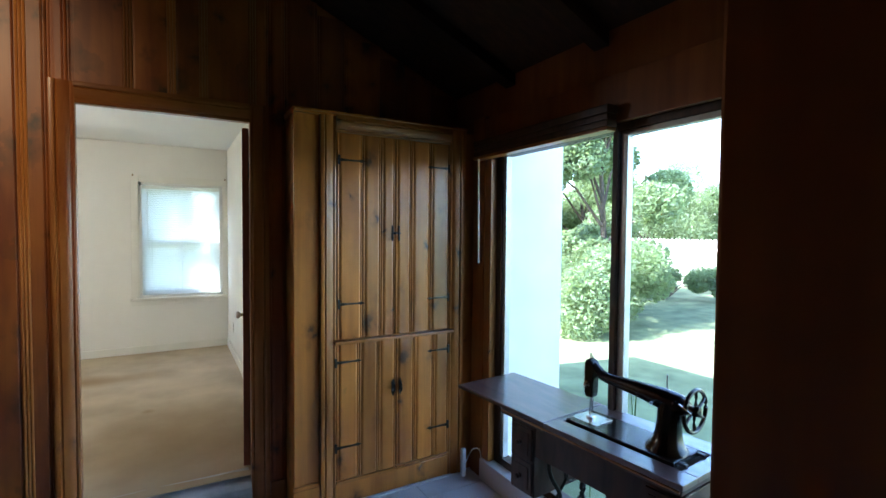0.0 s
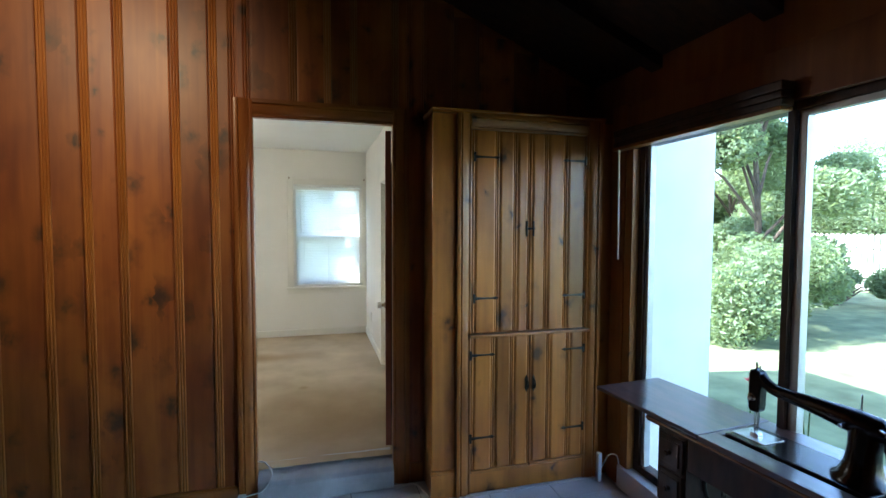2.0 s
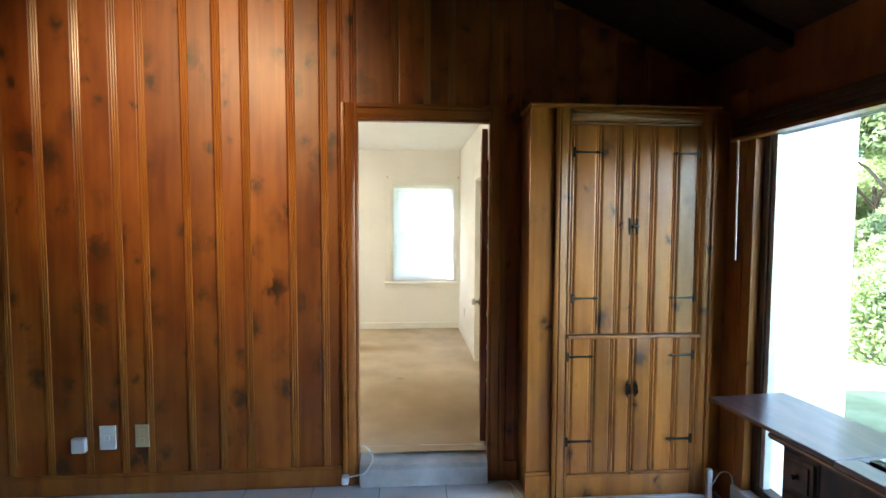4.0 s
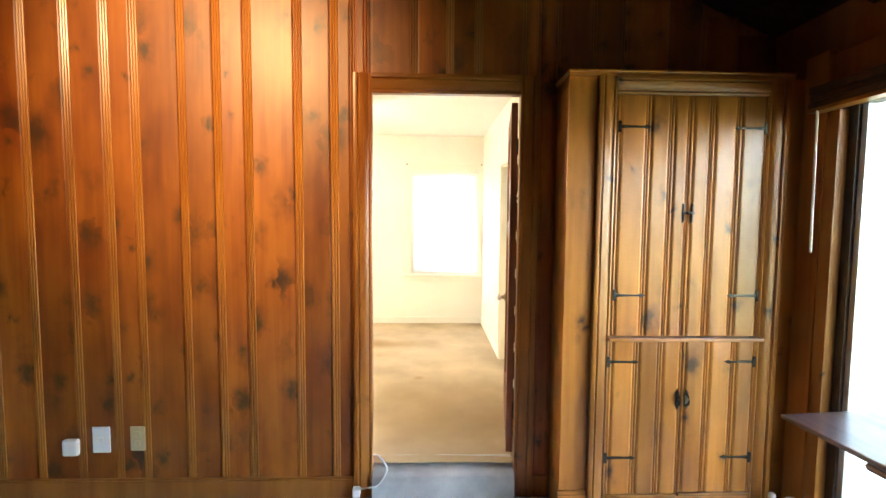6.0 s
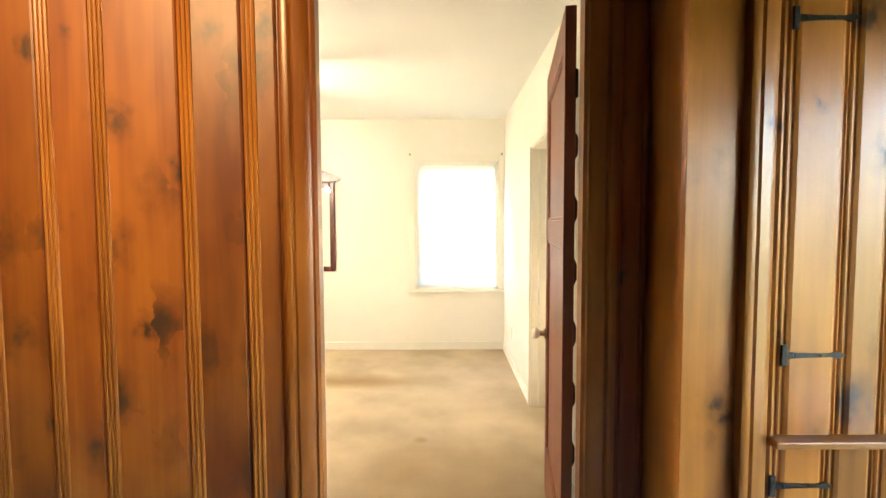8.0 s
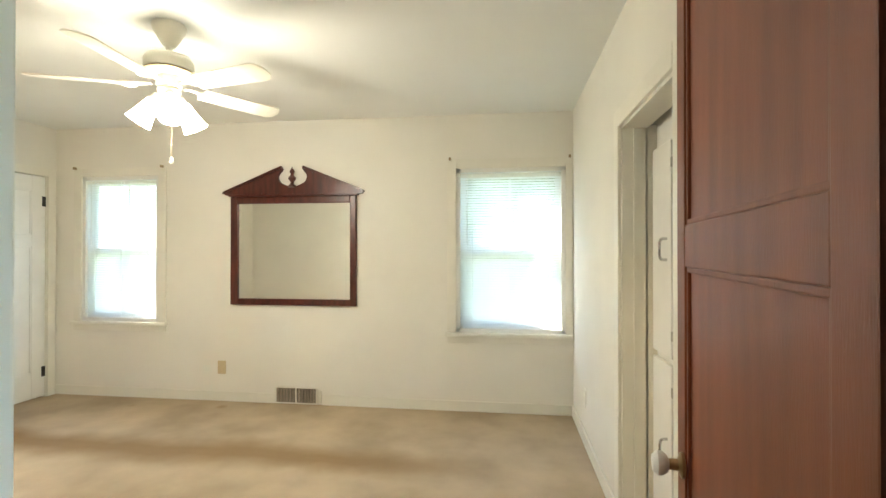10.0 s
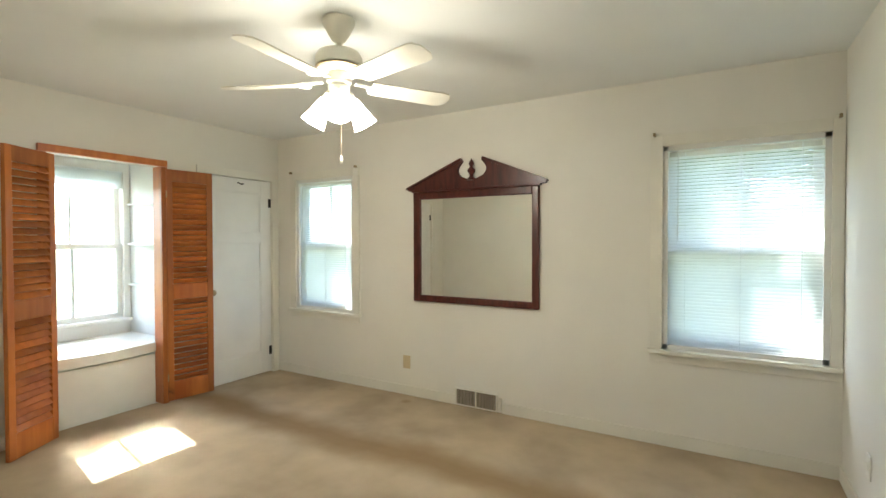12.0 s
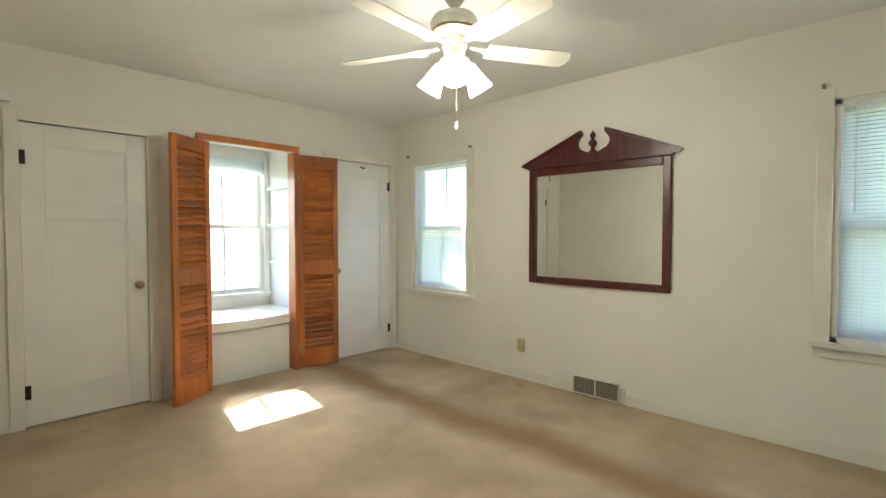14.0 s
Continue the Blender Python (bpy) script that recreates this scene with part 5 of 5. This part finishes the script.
for ya, yb in ((1.13, 1.70), (1.72, 2.30)):
    for za, zb in ((0.20, 0.92), (0.95, 1.86)):
        d = part("door", box((1.15, ya, za), (1.169, yb, zb), 0.004), WHITE_PAINT, lin)
        for z in (za + 0.1, zb - 0.1):
            part("hinge", boxes(((1.142, yb - 0.045, z - 0.02), (1.15, yb + 0.002, z + 0.02)), bevel=0.003), STEEL, d, "steel cabinet hinge")
        bm = tube(smoothpath([(1.15, ya + 0.05, (za + zb) / 2 - 0.045), (1.125, ya + 0.05, (za + zb) / 2 - 0.04), (1.12, ya + 0.05, (za + zb) / 2), (1.125, ya + 0.05, (za + zb) / 2 + 0.04), (1.15, ya + 0.05, (za + zb) / 2 + 0.045)], 4), 0.006, 8)
        part("handle", bm, STEEL, d, "steel bow handle", True)
o3 = thing("outlet", "cream outlet on the side wall", "wall plate")
part("plate", box((XR - 0.008, 2.93, 0.35), (XR - 0.001, 3.0, 0.465), 0.003), TRIM_PAINT, o3)
part("socket", box((XR - 0.0105, 2.95, 0.39), (XR - 0.0075, 2.98, 0.425), 0.003), TRIM_PAINT, o3)

# ---- outdoors ----
GZ = -0.35
bm = bmesh.new()
bmesh.ops.create_grid(bm, x_segments=60, y_segments=60, size=400, matrix=Matrix.Translation((0, 0, GZ)))
structure("ground", bm, GRASS, "bright green lawn", "lawn")
structure("house_wing", boxes(((XW + 0.2, -0.16, GZ), (2.98, 0.0, 3.2)), ((2.98, -0.16, GZ), (3.08, 2.5, 3.2))), SIDING, "white painted side wall of the house", "wall")


def leaf_cloud(centres, leaf, count, seed):
    """Many small folded leaves scattered in uneven clumps."""
    r = random.Random(seed)
    vs, fs = [], []
    for cx, cy, cz, rad in centres:
        for _ in range(int(count * rad)):
            d = Vector((r.gauss(0, 1), r.gauss(0, 1), r.gauss(0, 1))).normalized() * rad * (r.random() ** 0.4)
            p = Vector((cx, cy, cz)) + Vector((d.x, d.y, d.z * 0.8))
            q = Euler((r.uniform(0, 6.3), r.uniform(0, 6.3), r.uniform(0, 6.3))).to_matrix()
            s = leaf * r.uniform(0.6, 1.4)
            k = len(vs)
            for a in ((0, -s, 0), (s * 0.45, 0, s * 0.12), (0, s, 0), (-s * 0.45, 0, s * 0.12)):
                vs.append(p + q @ Vector(a))
            fs += [(k, k + 1, k + 2), (k, k + 2, k + 3)]
    me = bpy.data.meshes.new("crown")
    me.from_pydata([tuple(v) for v in vs], [], fs)
    return me


def tree(x, y, h, spread, material, seed, label, low=0.06):
    r = random.Random(seed)
    t = thing("tree", label, "tree")
    bm = tube(smoothpath([(x, y, GZ - 0.05), (x + 0.05, y, GZ + h * 0.3), (x - 0.04, y + 0.05, GZ + h * 0.6), (x, y, GZ + h * 0.85)], 4), [0.06 * h / 4 * (1 - 0.065 * k) for k in range(13)], 8)
    cs = []
    for k in range(19):
        a, z = r.uniform(0, 6.28), r.uniform(low, 0.95)
        d = spread * (1.1 - 0.6 * abs(z - 0.5)) * r.uniform(0.45, 1)
        e = (x + d * math.cos(a), y + d * math.sin(a), GZ + h * z)
        tube([(x, y, GZ + h * max(0.15, z - 0.22)), ((x + e[0]) / 2, (y + e[1]) / 2, GZ + h * (z - 0.08)), e], [0.04, 0.026, 0.012], 6, bm)
        cs.append((*e, spread * r.uniform(0.35, 0.6)))
    part("trunk", bm, BARK, t, "", True)
    me = leaf_cloud(cs, 0.055, 3600, seed)
    me.materials.append(material)
    c = new("crown", me)
    c.parent = t
    return t


for k, (x, y, h, s, mt) in enumerate(((8.9, 4.6, 6.0, 1.3, LEAF_B), (10.8, 7.0, 5.2, 1.5, LEAF), (21.0, 8.2, 4.6, 1.8, LEAF_B), (23.5, 3.0, 4.4, 2.0, LEAF_B), (24.0, -3.2, 4.6, 2.1, LEAF), (19.5, 11.5, 6.0, 2.2, LEAF_B), (0.8, 11.0, 5.0, 1.8, LEAF), (-3.6, 11.5, 5.5, 1.9, LEAF_B), (-8.2, 2.8, 5.3, 1.1, LEAF))):
    tree(x, y, h, s, mt, 11 + k, "leafy green garden tree at the lawn's edge" if k < 6 else "leafy green tree behind the house", 0.68 if k == 8 else 0.06)


def bush(x, y, rad, seed):
    r = random.Random(seed)
    t = thing("bush", "leafy garden bush at the lawn's edge", "bush")
    cs = [(x + r.uniform(-rad, rad), y + r.uniform(-rad, rad), GZ + r.uniform(0.25, rad * 1.1), rad * r.uniform(0.3, 0.5)) for _ in range(9)]
    bm = bmesh.new()
    for c in cs:
        tube([(x, y, GZ - 0.02), ((x + c[0]) / 2, (y + c[1]) / 2, c[2] * 0.5), (c[0], c[1], c[2])], [0.03, 0.02, 0.008], 5, bm)
    part("stems", bm, BARK, t)
    me = leaf_cloud(cs, 0.045, 2600, seed)
    me.materials.append(LEAF if seed % 2 else LEAF_B)
    c = new("leaves", me)
    c.parent = t


for k, (x, y, rad) in enumerate(((7.7, 3.7, 1.2), (8.6, 4.3, 1.5), (8.0, 5.2, 1.0), (12.6, 5.6, 0.7), (14.2, 4.2, 0.8), (15.4, 2.6, 0.7), (15.6, 0.6, 0.9), (15.4, -1.4, 0.8), (15.2, -3.2, 0.9))):
    bush(x, y, rad, 60 + k)


def fence(p, q, h, label):
    p, q = Vector(p), Vector(q)
    f = thing("fence", label, "fence")
    n = int((q - p).length / 0.16)
    d = (q - p).normalized()
    a = math.degrees(math.atan2(d.y, d.x))
    me = mesh_of("slat", prism([(-0.062, 0), (0.062, 0), (0.062, h - 0.05), (0.03, h), (-0.03, h), (-0.062, h - 0.05)], 0.02), FENCE)
    for k in range(n):
        s = new("slat", me)
        s.parent = f
        s.matrix_world = Matrix.Translation(p + d * 0.16 * k) @ pose(0, 0, 0, 0, 0, a)
    L = (q - p).length
    for z in (0.35, h - 0.4):
        r = part("rail", box((0, 0.021, z), (L, 0.06, z + 0.09)), FENCE, f)
        r.matrix_world = Matrix.Translation(p) @ pose(0, 0, 0, 0, 0, a)


fence((16.5, -7, GZ), (16.5, 11, GZ), 1.7, "weathered wooden garden fence beyond the lawn")
fence((-6, 9.0, GZ), (5.5, 9.0, GZ), 1.6, "weathered wooden fence behind the bedroom")


def poppy(x, y, h, seed):
    t = thing("red_flower", "red garden flower on a thin stem outside the window", "flower", None, "flowers outside the window")
    r = random.Random(seed)
    part("stem", tube(smoothpath([(x, y, GZ - 0.02), (x + 0.02, y + r.uniform(-0.03, 0.03), GZ + h * 0.5), (x, y, GZ + h)]), 0.004, 6), LEAF, t)
    bm = bmesh.new()
    for k in range(6):
        a = k * math.pi / 3
        m = Matrix.Translation((x, y, GZ + h)) @ pose(0, 0, 0, 0, 0, math.degrees(a)) @ pose(0, 0, 0, 0, -25, 0)
        vs = [bm.verts.new(m @ Vector(c)) for c in ((0, 0, 0), (0.025, -0.022, 0.006), (0.05, 0, 0.0), (0.025, 0.022, 0.006))]
        bm.faces.new(vs)
    part("petals", bm, RED, t, "red petals")


for k, (x, y, h) in enumerate(((2.95, -0.62, 0.92), (2.85, -0.95, 0.90), (2.9, -1.02, 0.93), (3.0, -0.90, 0.90))):
    poppy(x, y, h, k)

# ---- pieces of the panelled wall and the tiled floor ----
ID = Matrix.Identity(4)
groove = [-0.208, -0.399, -0.662, -0.823, -1.007, -1.247, -1.396, -1.598, -1.817, -2.03, -2.22, -2.45, -2.60, -2.81, -3.05, -3.21, -3.40, -3.62, -3.895]
edges = sorted([-0.102] + groove)
boards(wall_panelled, edges, F1, lambda a, b: min(roof_z(a), roof_z(b)) - 0.002, ID, PINE)
boards(wall_panelled, [-0.102, -0.025, 0.222, 0.415, 0.566, 0.814, 0.904], DOOR[2] + 0.085, lambda a, b: min(roof_z(a), roof_z(b)) - 0.002, ID, PINE)
boards(wall_panelled, [0.904, 0.997], F1, lambda a, b: roof_z(b) - 0.002, ID, PINE)
boards(wall_panelled, [0.997, 1.19, 1.36, 1.6, 1.78, 1.98, 2.195], 2.2, lambda a, b: roof_z(b) - 0.002, ID, PINE)


def reed_strip(x, z0, z1):
    """Three rounded beads side by side over a board joint."""
    prof = [(-0.021, 0.0)]
    for c in (-0.014, 0.0, 0.014):
        prof += [(c + 0.0068 * math.cos(a), -0.0065 * math.sin(a)) for a in (math.pi * 0.97, math.pi * 0.75, math.pi * 0.5, math.pi * 0.25, math.pi * 0.03)]
    prof.append((0.021, 0.0))
    bm = bmesh.new()
    a = [bm.verts.new((u, y, z0)) for u, y in prof]
    c = [bm.verts.new((u, y, z1)) for u, y in prof]
    for k in range(len(prof)):
        bm.faces.new((a[k], a[(k + 1) % len(prof)], c[(k + 1) % len(prof)], c[k]))
    ob = part("bead_strip", bm, REED, wall_panelled, "", True)
    ob.matrix_world = Matrix.Translation((x, -0.0155, 0))


for x in groove[:-1]:
    reed_strip(x + 0.010, 0.032, roof_z(x) - 0.03)
for x in (0.222, 0.415, 0.566, 0.814):
    reed_strip(x, DOOR[2] + CW + 0.004, roof_z(x) - 0.03)
part("end_board", box((0.794, -2.865, F1), (0.812, -2.712, 3.0), 0.004), PINE_DARK, wall_stub)

T = 0.405
tile_me = mesh_of("tile", box((0, 0, -0.008), (T - 0.006, T - 0.006, 0), 0.002), TILE)
for i in range(-10, 6):
    for j in range(0, 12):
        x, y = 0.13 + i * T, -0.36 - j * T + 0.33
        if x < -3.9:
            continue
        s = new("tile", tile_me)
        s.parent = subfloor
        s.location = (x, y - T, F1)
        if x + T > XW:
            s.scale = (max(0.05, (XW - x) / T), 1, 1)
